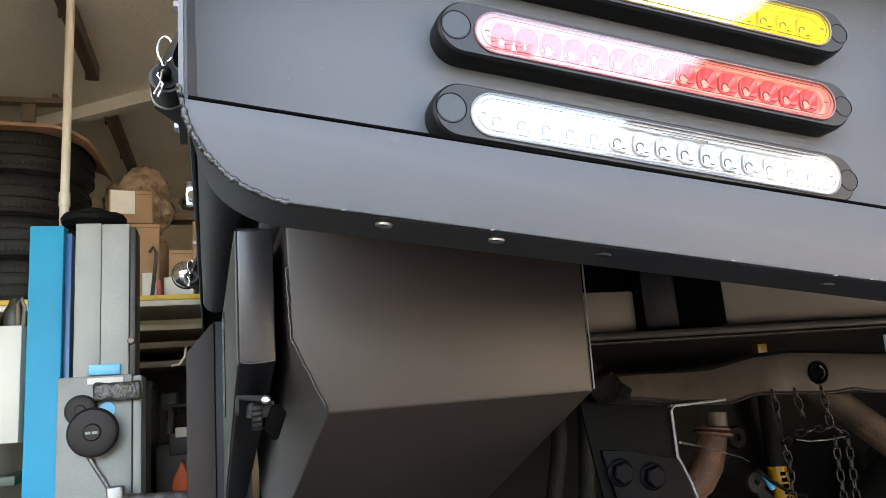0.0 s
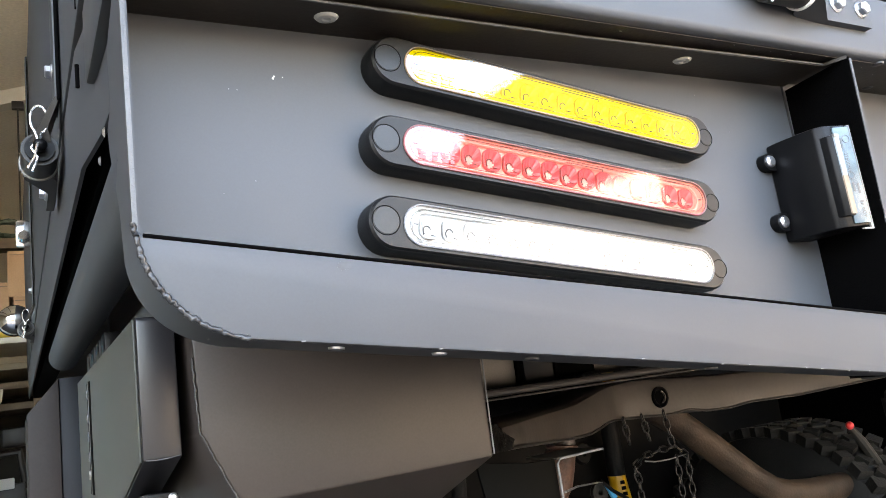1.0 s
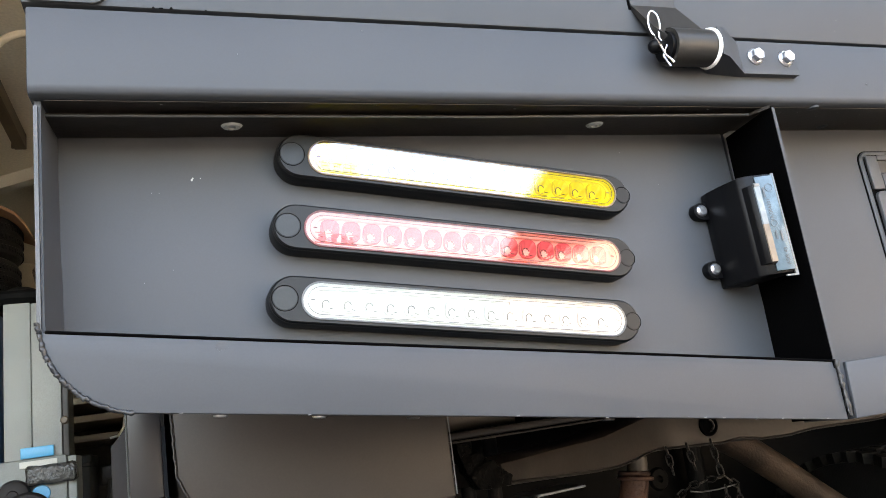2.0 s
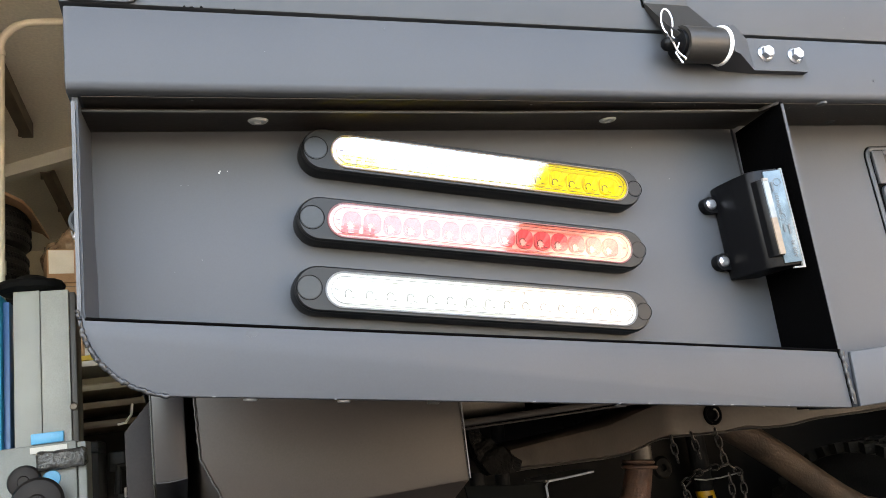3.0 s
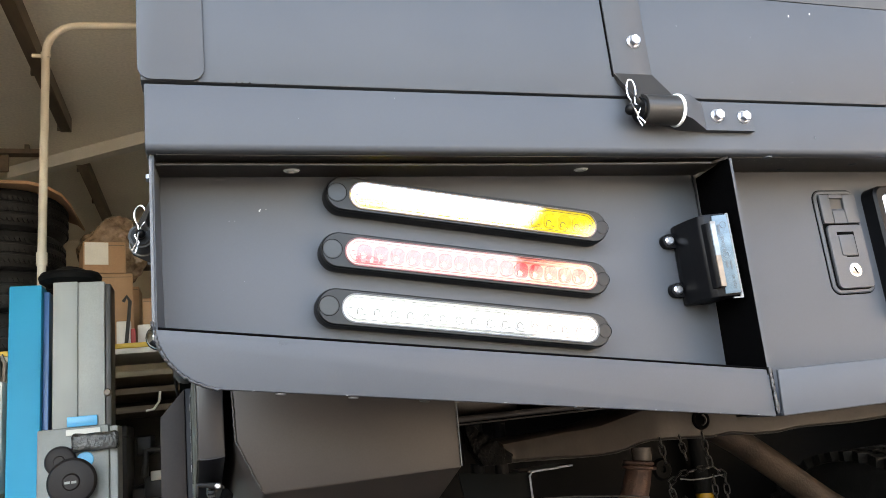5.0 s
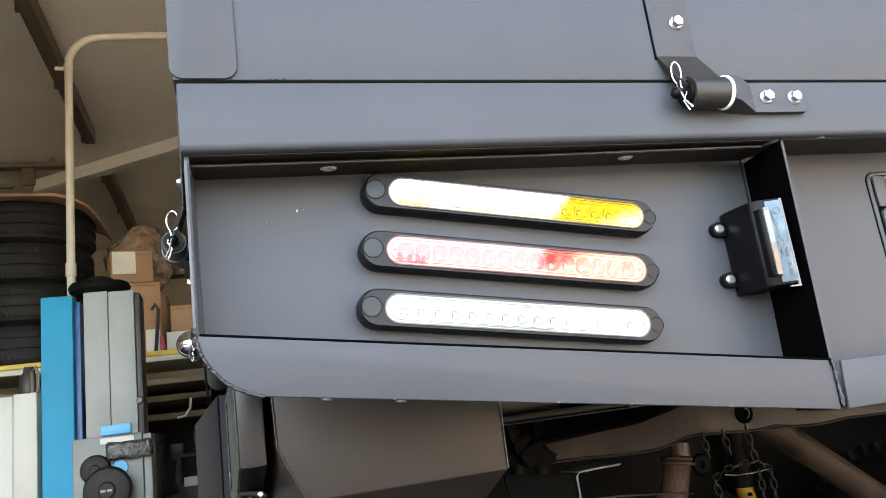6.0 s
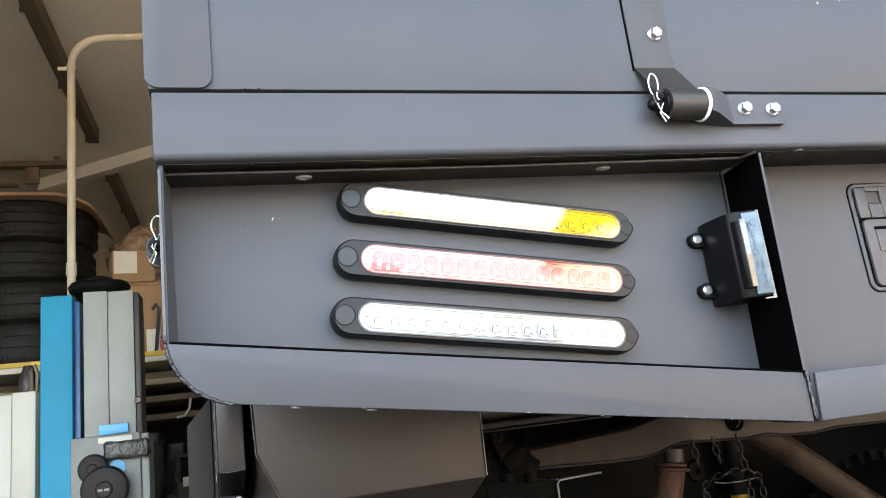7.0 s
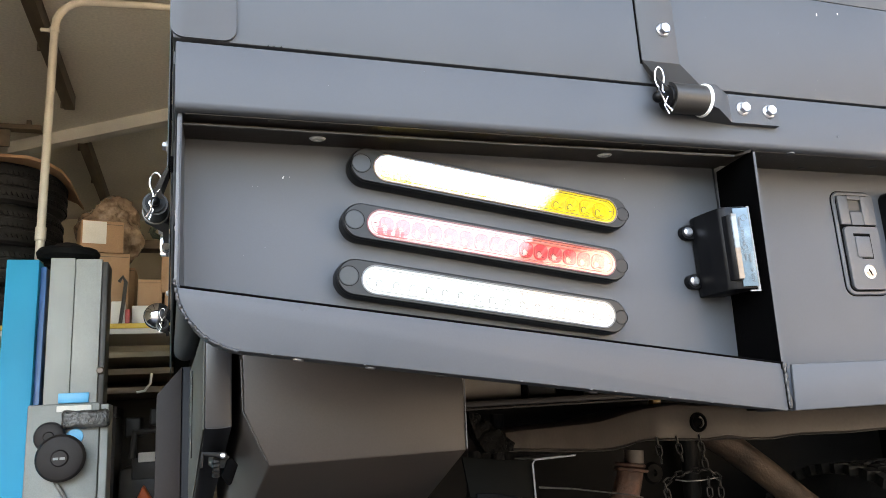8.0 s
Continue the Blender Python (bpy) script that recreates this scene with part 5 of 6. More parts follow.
for pts in (((0.352, 0.66, 1.00), (0.346, 0.66, 0.894), (0.333, 0.66, 0.837), (0.31, 0.68, 0.62)), ((0.392, 0.66, 1.00), (0.388, 0.66, 0.913), (0.380, 0.66, 0.832), (0.37, 0.68, 0.62))):
    part("hose", tube(fresh(), pts, 0.011, 12), RUBBER, truck, "black rubber hose behind the box")
# exhaust stub, far below the tray
bm = fresh()
tube(bm, [(1.082, 1.31, 0.885), (1.079, 1.31, 0.852)], 0.026, 20)
EXHAUST_AT = set_about(-0.0786, -0.297, 0.973, 0.94, -0.027)
exhaust = part("exhaust_pipe", moved(bm, EXHAUST_AT), PIPE_STUB, truck, "rusty exhaust pipe with a flange")
part("lower_pipe", moved(tube(fresh(), [(1.068, 1.31, 0.838), (1.054, 1.31, 0.80), (1.040, 1.31, 0.765), (1.020, 1.32, 0.73), (0.985, 1.34, 0.70)], [0.033, 0.035, 0.036, 0.036, 0.036], 20), EXHAUST_AT), RUST, exhaust, "rust-brown lower pipe")
for dz, r in ((0.0, 0.046), (0.012, 0.041)):
    part("flange", lathe(fresh(), [(0.0, 0.0), (r * 0.9, 0.0), (r, 0.003), (r, 0.008), (r * 0.85, 0.011), (0.0, 0.011)], 20, EXHAUST_AT @ Matrix.Translation((1.066, 1.31, 0.830 + dz)) @ Matrix.Rotation(radians(9), 4, "Y")), RUST, exhaust, "rusty pipe flange")
bm = lathe(fresh(), [(0.010, 0), (0.025, 0), (0.031, 0.006), (0.025, 0.014), (0.010, 0.014)], 20, Matrix.Translation((1.180, 1.386, 0.815)) @ FACE_BACK)
for k in range(4):
    a = radians(45 + 90 * k)
    tube(bm, [(1.180 + 0.008 * math.cos(a), 1.376, 0.815 + 0.008 * math.sin(a)), (1.180 + 0.026 * math.cos(a), 1.376, 0.815 + 0.026 * math.sin(a))], 0.004, 6)
part("rubber_mount", moved(bm, EXHAUST_AT), DEEP_DARK, truck, "round ribbed rubber exhaust mount")
part("wire", tube(fresh(), [(0.262, 0.236, 0.922), (0.36, 0.35, 0.905), (0.60, 0.62, 0.858), (0.70, 0.74, 0.836)], 0.0010, 6), SCUFFED, truck, "bent steel wire")
bm = lathe(fresh(), [(0.008, 0.0), (0.026, 0.0), (0.028, 0.004), (0.026, 0.012), (0.008, 0.012)], 22, Matrix.Translation((1.200, 1.40, 0.700)) @ FACE_BACK)
prism(bm, [(1.185, 0.700), (1.215, 0.690), (1.250, 0.655), (1.215, 0.640)], "y", 1.392, 1.404, bevel=0.002)
part("grey_lug", bm, MOUNT, truck, "grey cast lug with a round eye")
part("blue_plug", prism(fresh(), [(1.212, 0.722), (1.228, 0.715), (1.252, 0.680), (1.236, 0.676)], "y", 1.380, 1.392, bevel=0.003), STICKER, truck, "small blue cable plug")
part("plug_cable", tube(fresh(), [(1.19, 1.37, 0.735), (1.23, 1.37, 0.70), (1.28, 1.37, 0.668), (1.33, 1.37, 0.655)], 0.005, 8), RUBBER, truck, "black cable")
# shock absorber: dark upper tube and yellow body
bm = tube(fresh(), [(1.178, 1.25, 0.93), (1.176, 1.25, 0.84), (1.173, 1.25, 0.758)], 0.023, 20)
SHOCK_AT = set_about(-0.0786, -0.297, 0.973, 1.123, -0.02, 0.0, -0.005)
shock = part("shock_absorber", moved(bm, SHOCK_AT), RUBBER, truck, "shock absorber with a yellow body")
part("shock_body", moved(tube(fresh(), [(1.172, 1.25, 0.760), (1.180, 1.25, 0.70), (1.195, 1.25, 0.60)], 0.0225, 20), SHOCK_AT), YELLOW, shock, "yellow shock absorber body")
bm = fresh()
for k in range(6):
    z = 0.742 - 0.014 * k
    box(bm, 1.163 + 0.0017 * k, 1.176 + 0.0017 * k, 1.2262, 1.2285, z - 0.0042, z + 0.0042)
part("printed_bar", moved(bm, SHOCK_AT), BLACK_AND_SHADE, shock, "black printed marks")


def chain(points, parent, wire=0.0013):
    """Links of a chain hung along straight runs."""
    points = [(x - 0.006, y, z) for x, y, z in points]
    whole = None
    turn = 0
    for a, b in zip(points, points[1:]):
        a, b = Vector(a), Vector(b)
        n = max(1, round((b - a).length / 0.0140))
        for k in range(n):
            c = a.lerp(b, (k + 0.5) / n)
            q = (b - a).to_track_quat("X", "Z").to_matrix().to_4x4()
            m = Matrix.Translation(c) @ q @ Matrix.Rotation(radians(90 * (turn % 2) + 25), 4, "X")
            bm = tube(fresh(), [(u, v, 0) for u, v in stadium(0.0172, 0.0086, 5)], wire, 6, closed=True, m=m)
            if whole is None:
                whole = part("chain", bm, CHAIN, parent, "dark steel safety chain")
            else:
                part("link", bm, CHAIN, whole)
            turn += 1
    return whole


chain([(0.664, 0.61, 0.944), (0.668, 0.61, 0.905)], truck)
chain([(0.702, 0.61, 0.944), (0.709, 0.61, 0.905)], truck)
chain([(0.748, 0.61, 0.944), (0.754, 0.61, 0.890)], truck)
chain([(0.754, 0.605, 0.888), (0.720, 0.605, 0.887), (0.688, 0.605, 0.883), (0.665, 0.605, 0.871), (0.670, 0.605, 0.849), (0.665, 0.605, 0.78)], truck)
chain([(0.756, 0.606, 0.888), (0.776, 0.606, 0.871), (0.772, 0.606, 0.77)], truck)
chain([(0.750, 0.602, 0.874), (0.747, 0.602, 0.77)], truck)
part("chain_wire", tube(fresh(), [(0.680, 0.603, 0.876), (0.700, 0.603, 0.872), (0.730, 0.603, 0.871), (0.764, 0.603, 0.873)], 0.0011, 6), SCUFFED, truck, "bright wire across the chain")
# dusty axle tube
part("axle_tube", tube(fresh(), [(0.90, 0.88, 0.975), (1.018, 0.88, 0.903), (1.10, 0.88, 0.842), (1.18, 0.88, 0.778), (1.225, 0.88, 0.744), (1.27, 0.88, 0.716), (1.32, 0.88, 0.700), (1.40, 0.88, 0.690), (1.80, 0.88, 0.675)], 0.0295, 24), TUBE_RUST, truck, "dusty brown bent tube")
# added panel: near-black stands for the unlit gap
part("gap_shade_panel", box(fresh(), 0.17, 0.97, 0.760, 0.770, 0.955, 1.045), DEEP_DARK, truck, "near-black panel added to keep the gap in shade")
# added panel closes the view with darkness, open only towards the window
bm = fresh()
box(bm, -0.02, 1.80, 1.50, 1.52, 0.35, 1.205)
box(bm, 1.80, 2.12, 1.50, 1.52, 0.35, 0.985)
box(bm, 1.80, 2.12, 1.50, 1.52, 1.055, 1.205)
part("under_shade_panel", bm, DEEP_DARK, truck, "near-black panel added as the darkness far below the tray")


# added black sheet blocks light beyond the far wheel
part("wheel_shade_sheet", box(fresh(), 2.11, 2.12, 0.60, 1.495, 0.35, 1.205), BLACK_AND_SHADE, truck, "black sheet added to keep the space behind the far wheel dark")


def wheel(m, parent, label):
    prof = [(0.225, -0.10), (0.30, -0.125), (0.37, -0.122), (0.405, -0.10), (0.415, -0.06), (0.418, 0.0), (0.415, 0.06), (0.405, 0.10), (0.37, 0.122), (0.30, 0.125), (0.225, 0.10)]
    hub = part("wheel", lathe(fresh(), [(0.0, 0.05), (0.09, 0.055), (0.16, 0.03), (0.21, 0.09), (0.225, 0.10), (0.225, -0.10), (0.0, -0.08)], 40, m), CHASSIS, parent, label)
    part("tyre", lathe(fresh(), prof, 72, m), TYRE, hub, "black all-terrain tyre")
    bm = fresh()
    for k in range(54):
        for row, (z, dz) in enumerate(((-0.088, 0.04), (-0.035, 0.042), (0.02, 0.042), (0.075, 0.045))):
            a = 2 * math.pi * (k + 0.5 * (row % 2)) / 54
            mm = m @ Matrix.Rotation(a, 4, "Z") @ Matrix.Translation((0.418, 0, z)) @ Matrix.Rotation(radians(18 if row % 2 else -18), 4, "X")
            # blocks differ in length and skew, as on an all-terrain tyre
            long = 0.0185 - 0.0045 * ((k * 7 + row * 3) % 5) / 4
            mm = mm @ Matrix.Rotation(radians(((k * 5 + row) % 7 - 3) * 2.5), 4, "X")
            box(bm, -0.012, 0.014, -long, long, -dz / 2 + 0.003, dz / 2 - 0.003 + 0.004, m=mm)
    tagged(part("tread", bm, TREAD, hub, "chunky tread blocks"), "chunky tread blocks", kind="stuff")
    return hub


wheel(Matrix.Translation((1.605, 1.10, 0.408)) @ Matrix.Rotation(radians(90), 4, "Y") @ Matrix.Scale(0.96, 4), truck, "rear wheel with all-terrain tyre")
# sway-bar link, strap with a red marker beside the tyre
bm = tube(fresh(), [(1.647, 0.85, 0.867), (1.650, 0.85, 0.80), (1.655, 0.85, 0.735)], 0.012, 14)
for x, z in ((1.647, 0.867), (1.655, 0.735)):
    lathe(bm, [(0.0, 0.0), (0.017, 0.0), (0.020, 0.006), (0.017, 0.020), (0.0, 0.020)], 18, Matrix.Translation((x, 0.845, z)) @ FACE_BACK)
SWAY_AT = set_about(-0.128, -0.444, 1.015, 0.807)
part("sway_link", moved(bm, SWAY_AT), MOUNT, truck, "dusty tan sway-bar link")
strap = part("strap", tube(fresh(), [(1.535, 0.85, 0.812), (1.565, 0.85, 0.775), (1.60, 0.85, 0.725), (1.625, 0.85, 0.69)], [0.007, 0.012, 0.012, 0.010], 10), MOUNT, truck, "blue-grey strap beside the tyre")
bm = fresh()
bmesh.ops.create_uvsphere(bm, u_segments=12, v_segments=8, radius=0.0095, matrix=Matrix.Translation((1.532, 0.848, 0.817)))
part("red_marker", bm, RED_PRINT, strap, "small red marker cap")
wheel(Matrix.Translation((0.13, 1.10, 0.415)) @ Matrix.Rotation(radians(90), 4, "Y") @ Matrix.Scale(0.96, 4), truck, "rear wheel with all-terrain tyre")


# ---- workshop: tyre changer ----
changer = thing("tyre_changer", "blue and grey tyre changing machine", "machine")
cy = 2.42
part("blue_post", box(fresh(), -0.718, -0.614, cy, cy + 0.10, 0.10, 1.640, bevel=0.004), BLUE, changer, "bright blue upright post")
# side face in darker blue, so the post's shaded side is painted in
part("blue_post_side", box(fresh(), -0.613, -0.594, cy + 0.03, cy + 0.10, 0.10, 1.620, bevel=0.002), SHADED_BLUE, changer)
part("column", box(fresh(), -0.5775, -0.4960, cy, cy + 0.14, 1.10, 1.648, bevel=0.004), GREY_MACHINE, changer, "pale grey sheet column")
part("column", box(fresh(), -0.4950, -0.407, cy + 0.002, cy + 0.14, 1.10, 1.645, bevel=0.004), GREY_MACHINE, changer, "pale grey sheet column")
part("column_side", box(fresh(), -0.406, -0.387, cy + 0.01, cy + 0.14, 1.0, 1.636, bevel=0.003), DARK_JUNK, changer)
part("lower_column", box(fresh(), -0.621, -0.394, cy - 0.012, cy + 0.15, 0.25, 1.126, bevel=0.006), HOUSING, changer, "grey lower housing")
part("lower_side", box(fresh(), -0.393, -0.366, cy + 0.0, cy + 0.15, 0.25, 1.120, bevel=0.004), HOUSING, changer)
part("base", box(fresh(), -0.95, -0.10, cy - 0.05, cy + 0.65, 0.0, 0.25, bevel=0.02), GREY_MACHINE, changer)
bm = lathe(fresh(), [(0, 0.0), (0.085, 0.0), (0.104, 0.012), (0.108, 0.028), (0.100, 0.040), (0.06, 0.050), (0.045, 0.062), (0.02, 0.068), (0, 0.068)], 40, Matrix.Translation((-0.531, cy + 0.07, 1.648)))
for v in bm.verts:
    v.co += Vector((0, 0, 0.004 * noise.noise(v.co * 25)))
part("rubber_pad", bm, RUBBER, changer, "worn black rubber pad on top")
part("sticker", box(fresh(), -0.528, -0.431, cy - 0.0135, cy - 0.001, 1.1275, 1.162, bevel=0.002), STICKER, changer, "light blue clip on the column")
part("paper_label", box(fresh(), -0.530, -0.420, cy - 0.020, cy - 0.0125, 1.098, 1.118, bevel=0.001), WHITE_CARD, changer, "torn white paper label")
bm = fresh()
box(bm, -0.512, -0.362, cy - 0.045, cy + 0.02, 1.040, 1.100, bevel=0.012, seg=4)
bmesh.ops.subdivide_edges(bm, edges=bm.edges[:], cuts=3, use_grid_fill=True)
for v in bm.verts:
    v.co += v.normal * 0.006 * noise.noise(v.co * 45)
part("wrapped_grip", bm, WRAP, changer, "dark plastic film wrapped round a grip", crease=80)
part("gold_bolt", lathe(fresh(), [(0, 0.012), (0.010, 0.012), (0.014, 0.0), (0, 0)], 16, Matrix.Translation((-0.400, cy + 0.008, 1.238)) @ FACE_BACK), TAN, changer, "brass bolt")
for x, z, r, y in ((-0.543, 1.016, 0.050, cy - 0.02), (-0.502, 0.945, 0.078, cy - 0.05)):
    bm = lathe(fresh(), [(0, 0.046), (0.3 * r, 0.046), (0.36 * r, 0.040), (0.72 * r, 0.040), (0.9 * r, 0.036), (r, 0.022), (0.95 * r, 0.008), (0.7 * r, 0.0), (0, 0.0)], 40, Matrix.Translation((x, y, z)) @ FACE_BACK)
    part("hand_knob", bm, KNOB, changer, "round brown-black hand knob")
bm = fresh()
for dx in (-0.012, 0.008):
    box(bm, -0.503 + dx - 0.006, -0.503 + dx + 0.010, cy - 0.097, cy - 0.095, 0.940, 0.948)
part("knob_mark", bm, GREY_MACHINE, changer)
part("blue_dot", lathe(fresh(), [(0, 0.004), (0.026, 0.004), (0.028, 0), (0, 0)], 24, Matrix.Translation((-0.470, cy - 0.013, 1.012)) @ FACE_BACK), STICKER, changer, "light blue round sticker")
bm = fresh()
tube(bm, [(-0.528, cy - 0.03, 0.88), (-0.46, cy - 0.03, 0.765), (-0.44, cy - 0.03, 0.70)], 0.007, 8)
tube(bm, [(-0.44, cy - 0.10, 0.735), (-0.34, cy - 0.10, 0.725), (-0.20, cy - 0.05, 0.715)], 0.020, 12)
box(bm, -0.455, -0.405, cy - 0.12, cy - 0.06, 0.70, 0.775, bevel=0.008)
part("swing_lever", bm, SCUFFED, changer, "scuffed steel swing lever")
# compressed-air pipe up the wall of the machine
bm = fresh()
pts = [(-0.634, 2.52, 0.2), (-0.634, 2.52, 1.74), (-0.629, 2.52, 2.615)] + [(-0.629 + 0.125 * (1 - math.cos(a)), 2.52, 2.615 + 0.125 * math.sin(a)) for a in (radians(15 * k) for k in range(1, 7))] + [(-0.30, 2.52, 2.752), (0.9, 2.52, 2.785)]
tube(bm, pts, 0.0155, 16)
pipe = alone("conduit_pipe", bm, PIPE, "cream painted steel conduit bent at the top", "pipe", kind="structure")
bm = fresh()
lathe(bm, [(0.016, 0.0), (0.0195, 0.0), (0.0195, 0.05), (0.016, 0.05)], 16, Matrix.Translation((-0.634, 2.52, 1.735)))
lathe(bm, [(0.016, 0.0), (0.019, 0.0), (0.019, 0.02), (0.016, 0.02)], 16, Matrix.Translation((-0.629, 2.52, 2.590)))
box(bm, -0.680, -0.645, 2.515, 2.525, 2.590, 2.606, bevel=0.003)
part("pipe_clamp", bm, PIPE, pipe, "pipe clamp and sleeve")

# cream cabinet
cabinet = thing("cabinet", "cream painted steel workshop cabinet", "cabinet")
part("body", box(fresh(), -1.35, -0.806, 2.42, 2.95, 0.0, 1.300, bevel=0.006), CREAM, cabinet)
part("door", box(fresh(), -0.804, -0.729, 2.41, 2.95, 0.93, 1.305, bevel=0.006), CREAM, cabinet)
part("shelf", box(fresh(), -0.805, -0.735, 2.41, 2.7, 0.80, 0.83, bevel=0.004), GREEN, cabinet)
bm = lathe(fresh(), [(0, 0), (0.03, 0), (0.032, 0.01), (0.032, 0.06), (0.02, 0.08), (0.016, 0.1), (0, 0.1)], 20, Matrix.Translation((-0.775, 2.50, 1.3055)))
tagged(part("bottle", bm, DARK_JUNK), "small brown bottle on the cabinet", "bottle")
bm = fresh()
tube(bm, [(-0.752, 2.46, 1.307), (-0.756, 2.46, 1.38), (-0.745, 2.46, 1.40), (-0.735, 2.46, 1.37), (-0.738, 2.46, 1.307)], 0.007, 8)
tagged(part("wire_clamp", bm, TAN), "bent brass clamp on the cabinet", "clamp")

# ---- rack with tyres and boxes ----
rack = thing("storage_rack", "storage rack with a white yellow-edged shelf", "shelf")
part("shelf_board", box(fresh(), -2.6, -0.13, 3.42, 4.15, 1.514, 1.538, bevel=0.002), SHELF_WHITE, rack, "white shelf board")
part("shelf_beam", box(fresh(), -2.6, -0.13, 3.39, 3.42, 1.516, 1.540, bevel=0.003), SHELF_YELLOW, rack, "yellow front beam")
part("shelf_beam", box(fresh(), -2.6, -0.13, 3.392, 3.42, 1.488, 1.515, bevel=0.003), SHELF_WHITE, rack)
# added panel hides the pale wall and stands for shadow under the shelf
part("rack_shade_panel", box(fresh(), -2.6, -0.13, 4.16, 4.18, 0.0, 1.48, bevel=0.002), RACK_SHADE, rack, "dark brown panel added as the shadow below the shelf")
for z, mat in ((1.385, TAN_BEAM), (1.300, WOOD), (1.21, WOOD)):
    part("lower_board", box(fresh(), -2.6, -0.13, 3.50, 4.15, z, z + 0.03, bevel=0.003), mat, rack)
for x in (-0.16, -1.4, -2.58):
    part("upright", box(fresh(), x, x + 0.05, 3.42, 3.47, 0.0, 1.513, bevel=0.003), WOOD, rack)
    part("upright", box(fresh(), x, x + 0.05, 4.10, 4.15, 0.0, 1.513, bevel=0.003), WOOD, rack)
part("lowest_board", box(fresh(), -2.6, -0.13, 3.47, 4.15, 0.50, 0.53, bevel=0.003), WOOD, rack)
part("hook", tube(fresh(), [(-0.28, 3.48, 1.30), (-0.285, 3.46, 1.25), (-0.31, 3.45, 1.215), (-0.345, 3.45, 1.21)], 0.006, 8), SHELF_WHITE, rack, "pale bent hook")


def stacked_tyre(z, x):
    prof = [(0.20, 0.02), (0.24, 0.0), (0.30, 0.0), (0.325, 0.018), (0.333, 0.04), (0.336, 0.075), (0.330, 0.078), (0.330, 0.086), (0.337, 0.089), (0.338, 0.128), (0.332, 0.131), (0.332, 0.139), (0.336, 0.142), (0.333, 0.175), (0.325, 0.197), (0.30, 0.213), (0.24, 0.213), (0.20, 0.193)]
    ob = alone("tyre", lathe(fresh(), prof, 64, Matrix.Translation((x, 3.80, z))), TYRE, "black car tyre lying in a stack on the shelf", "tyre", "stacked tyres")
    bm = fresh()
    for k in range(90):
        a = 2 * math.pi * k / 90
        for zz in (0.045, 0.10, 0.155):
            box(bm, -0.004, 0.0035, -0.008, 0.008, -0.012, 0.012, m=Matrix.Translation((x, 3.80, z + zz)) @ Matrix.Rotation(a, 4, "Z") @ Matrix.Translation((0.337, 0, 0)) @ Matrix.Rotation(0.5, 4, "X"))
    tagged(part("tread", bm, TYRE, ob), kind="stuff")
    return ob


for k in range(4):
    stacked_tyre(1.538 + 0.2095 * k, -1.093 + (0.0, 0.012, -0.008, 0.004)[k])
bm = fresh()
loft(bm, [[(x, 3.43 + d, z), (x, 4.1, z), (x, 4.1, z + 0.016), (x, 3.43 + d, z + 0.016)] for x, z, d in ((-1.80, 2.386, 0.0), (-1.2, 2.384, 0.0), (-0.88, 2.380, 0.02), (-0.80, 2.368, 0.06), (-0.74, 2.342, 0.11), (-0.705, 2.305, 0.17))])
tagged(part("cardboard_sheet", bm, CARD), "limp cardboard sheet lying on the tyre stack", "cardboard")


def carton(x0, x1, y0, y1, z0, z1, mat, label, turn=0.0):
    bm = box(fresh(), x0, x1, y0, y1, z0, z1, bevel=0.004)
    c = Vector(((x0 + x1) / 2, (y0 + y1) / 2, 0))
    place(bm, bm.verts, Matrix.Translation(c) @ Matrix.Rotation(radians(turn), 4, "Z") @ Matrix.Translation(-c))
    ob = alone("carton", bm, mat, label, "box")
    bm = box(fresh(), x0 + 0.006, x1 - 0.006, y0 - 0.0012, y0 + 0.002, z1 - 0.020, z1 - 0.017)
    place(bm, bm.verts, Matrix.Translation(c) @ Matrix.Rotation(radians(turn), 4, "Z") @ Matrix.Translation(-c))
    part("flap_seam", bm, WOOD if mat is CARD else mat, ob)
    return ob


carton(-0.615, -0.425, 3.52, 3.85, 1.538, 1.918, CARD, "brown cardboard box on the shelf", 8)
box_a = carton(-0.658, -0.458, 3.50, 3.75, 1.918, 2.083, CARD, "cardboard box with a white label", 12)
bm = box(fresh(), -0.650, -0.540, 3.4975, 3.4995, 1.962, 2.078)
c = Vector((-0.558, 3.625, 0))
place(bm, bm.verts, Matrix.Translation(c) @ Matrix.Rotation(radians(12), 4, "Z") @ Matrix.Translation(-c))
part("label", bm, WHITE_CARD, box_a, "torn white label")
carton(-0.385, -0.245, 3.55, 3.85, 1.538, 1.652, WHITE_CARD, "flat white carton on the shelf", 0)
carton(-0.362, -0.245, 3.56, 3.85, 1.652, 1.790, CARD, "brown cardboard box on a white carton", 0)
carton(-0.475, -0.41, 3.46, 3.50, 1.538, 1.66, WHITE_CARD, "white and red parts carton", 0)
carton(-0.410, -0.388, 3.46, 3.50, 1.538, 1.62, RED_CARD, "small red parts carton", 0)
carton(-0.238, -0.16, 3.55, 3.75, 1.538, 1.72, CARD, "tall brown box at the shelf's end", 5)
carton(-0.240, -0.162, 3.55, 3.75, 1.72, 1.935, CARD, "brown box on top of another", -6)
alone("pry_bar", tube(fresh(), [(-0.430, 3.45, 1.541), (-0.416, 3.445, 1.68), (-0.410, 3.444, 1.755), (-0.424, 3.446, 1.782), (-0.442, 3.448, 1.755)], 0.009, 8), DARK_JUNK, "dark bent bar leaning on the boxes", "tool")
bm = fresh()
bmesh.ops.create_icosphere(bm, subdivisions=5, radius=0.2, matrix=Matrix.Translation((-0.548, 3.93, 2.12)) @ Matrix.Diagonal((0.80, 0.6, 1.12, 1)))
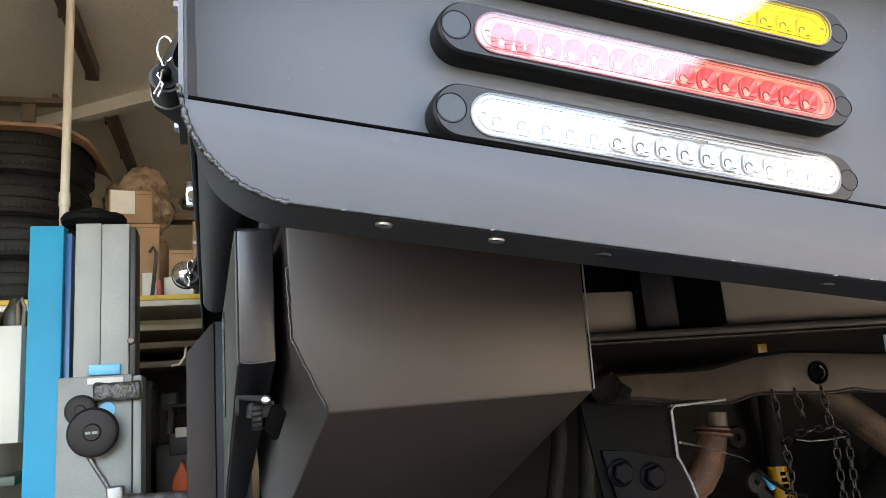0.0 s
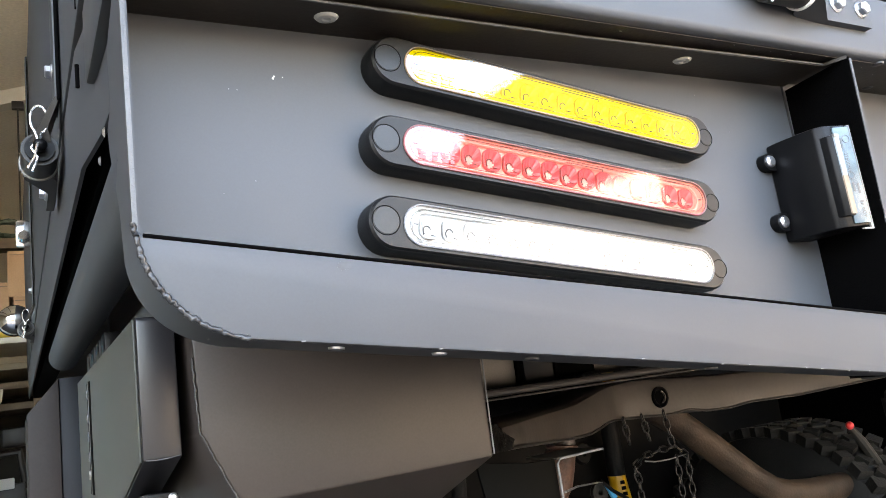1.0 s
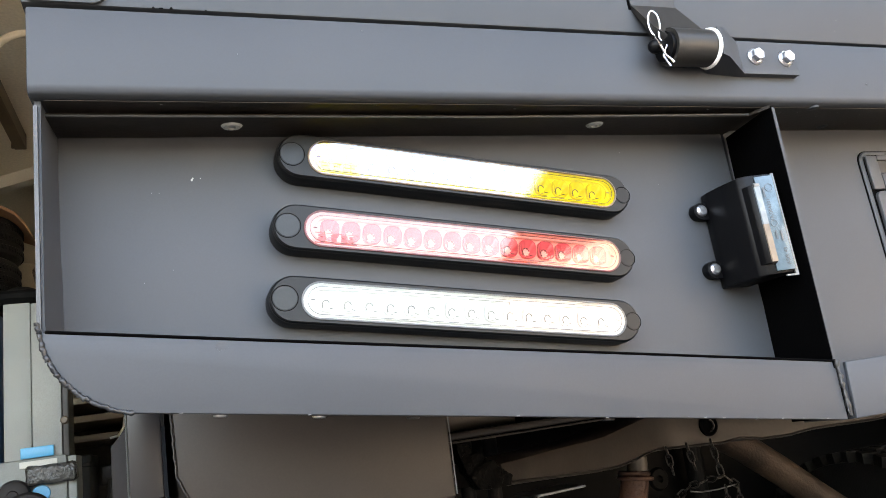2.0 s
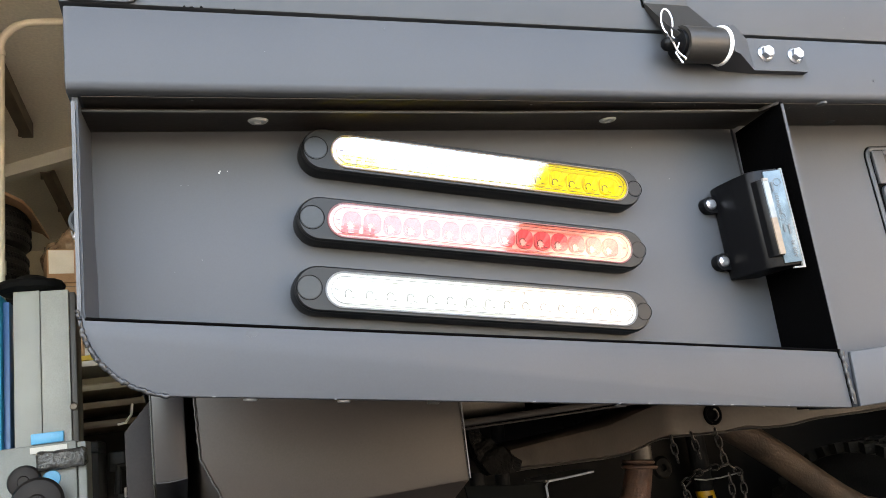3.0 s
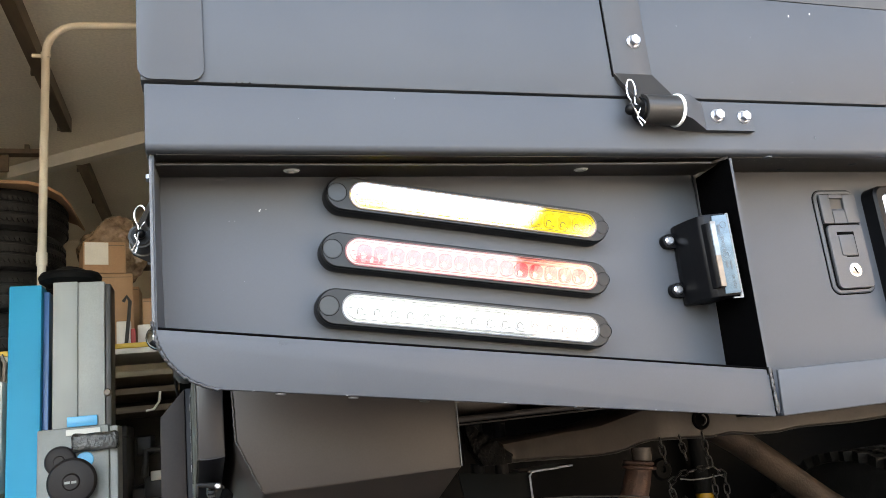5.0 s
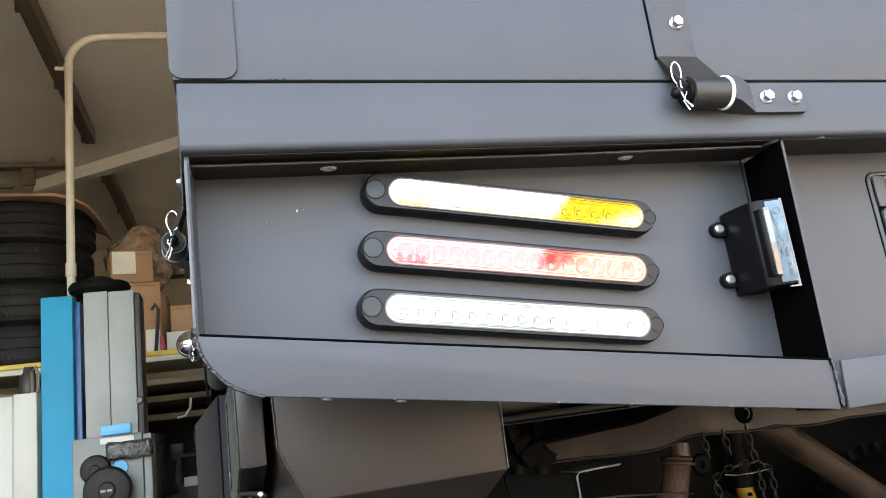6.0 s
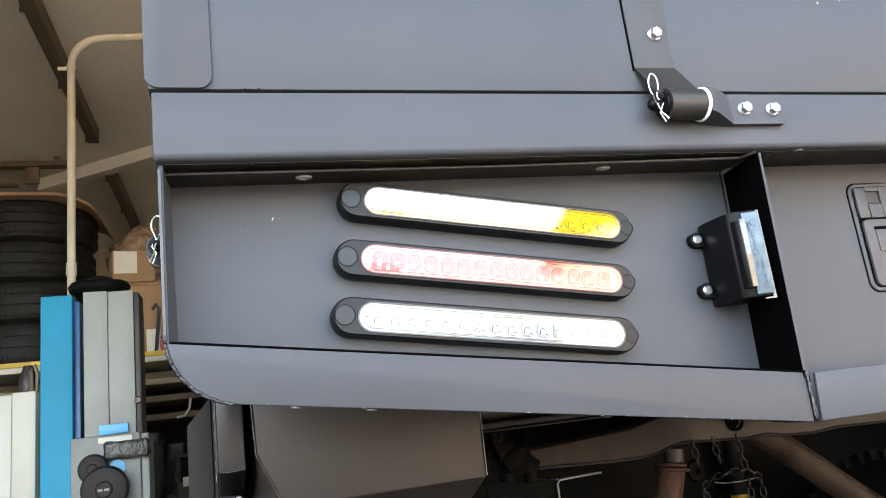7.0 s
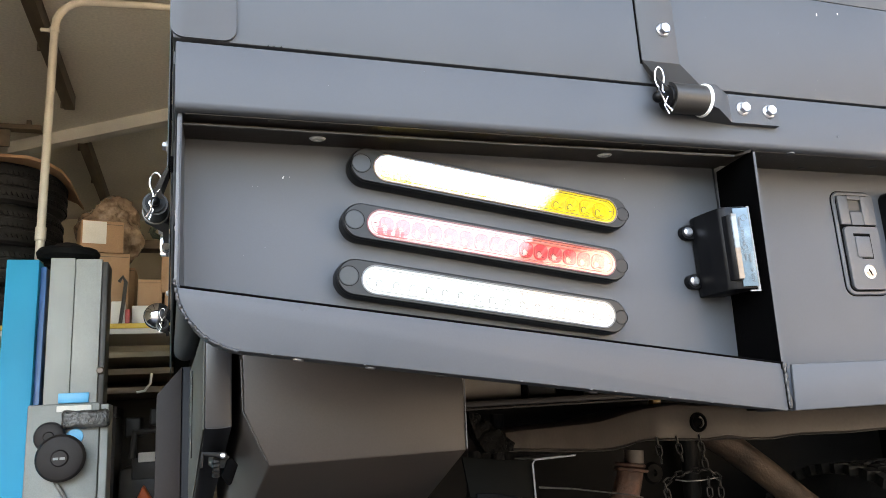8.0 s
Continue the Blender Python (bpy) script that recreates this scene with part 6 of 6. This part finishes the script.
for v in bm.verts:
    d = 0.05 * noise.noise(v.co * 7) + 0.022 * noise.noise(v.co * 19) + 0.008 * noise.noise(v.co * 45)
    v.co += v.normal * d
    if v.co.z < 1.93:
        v.co.z = 1.93 + (v.co.z - 1.93) * 0.05
alone("plastic_bag", bm, BAG, "crumpled see-through bag full of brown parts", "bag", crease=80)
carton(-0.70, -0.40, 3.87, 4.1, 1.538, 1.918, CARD, "brown cardboard box behind others", 0)
# hose and small things on a board behind
part("wall_board", box(fresh(), -0.42, 0.35, 4.02, 4.14, 2.062, 2.115, bevel=0.003), WOOD, rack)
rnd = random.Random(3)
bm = fresh()
tube(bm, [(-0.33 + 0.085 * (1 + math.cos(k * 0.55)) + rnd.uniform(-0.01, 0.01), 4.06 + rnd.uniform(-0.02, 0.02), 2.172 + 0.042 * math.sin(k * 0.55) + rnd.uniform(-0.006, 0.006)) for k in range(30)], 0.012, 8)
alone("hose", bm, GREEN, "coiled dark green hose on a board", "hose")
for x, z0, z1 in ((-0.122, 2.98, 3.2), (-0.200, 2.23, 2.95)):
    bm = tube(fresh(), [(x, 4.2, z0), (x - 0.001, 4.2, (z0 + z1) / 2), (x, 4.2, z1)], 0.005, 6)
    box(bm, x - 0.03, x + 0.03, 4.18, 4.22, z1 - 0.045, z1, bevel=0.005)
    alone("hanging_cable", bm, DARK_JUNK, "thin dark cable hanging from a roof bracket", "cable", kind="structure")
rnd = random.Random(12)
for x, z, w, h in ((-0.60, 0.70, 0.12, 0.36), (-0.38, 1.05, 0.08, 0.10), (-0.24, 1.10, 0.12, 0.09), (-0.50, 1.12, 0.10, 0.08)):
    bm = box(fresh(), x - w / 2, x + w / 2, 3.75 + rnd.uniform(-0.1, 0.1), 4.05, z - h / 2, z + h / 2, bevel=0.012, seg=3)
    alone("storage_case", bm, DARK_JUNK, "dark dusty storage case under the shelf", "case", "cases under the shelf")
# dark equipment below the shelf
compressor = alone("compressor", box(fresh(), -0.42, -0.16, 3.50, 3.9, 0.53, 0.86, bevel=0.03), DARK_JUNK, "dark machine with a carrying handle", "machine")
part("control_panel", box(fresh(), -0.36, -0.20, 3.48, 3.52, 0.80, 0.90, bevel=0.01), DARK_JUNK, compressor)
part("handle", tube(fresh(), [(-0.36, 3.5, 0.90), (-0.35, 3.5, 1.02), (-0.22, 3.5, 1.03), (-0.20, 3.5, 0.90)], 0.018, 10), DARK_JUNK, compressor, "dark carrying handle")
carton(-0.33, -0.24, 3.46, 3.475, 0.88, 0.925, WHITE_CARD, "white label card on the dark machine", 0)
for x0, x1, z1 in ((-0.52, -0.44, 1.1), (-0.70, -0.60, 0.95)):
    case = alone("tool_case", box(fresh(), x0, x1, 3.55, 3.9, 0.53, z1, bevel=0.01), DARK_JUNK, "dark tool case on the lower shelf", "tool case", "tool cases on the lower shelf")
    part("case_lid", box(fresh(), x0 + 0.002, x1 - 0.002, 3.552, 3.898, z1 + 0.0005, z1 + 0.02, bevel=0.006), DARK_JUNK, case)
stand = alone("jack_stand", box(fresh(), -0.33, -0.27, 3.35, 3.45, 0.0, 0.63, bevel=0.005), ORANGE, "orange jack stand below the shelf", "jack stand")
part("saddle", prism(fresh(), [(-0.34, 0.632), (-0.27, 0.632), (-0.255, 0.70), (-0.30, 0.78), (-0.335, 0.70)], "y", 3.35, 3.45, bevel=0.01), ORANGE, stand, "orange pointed saddle")
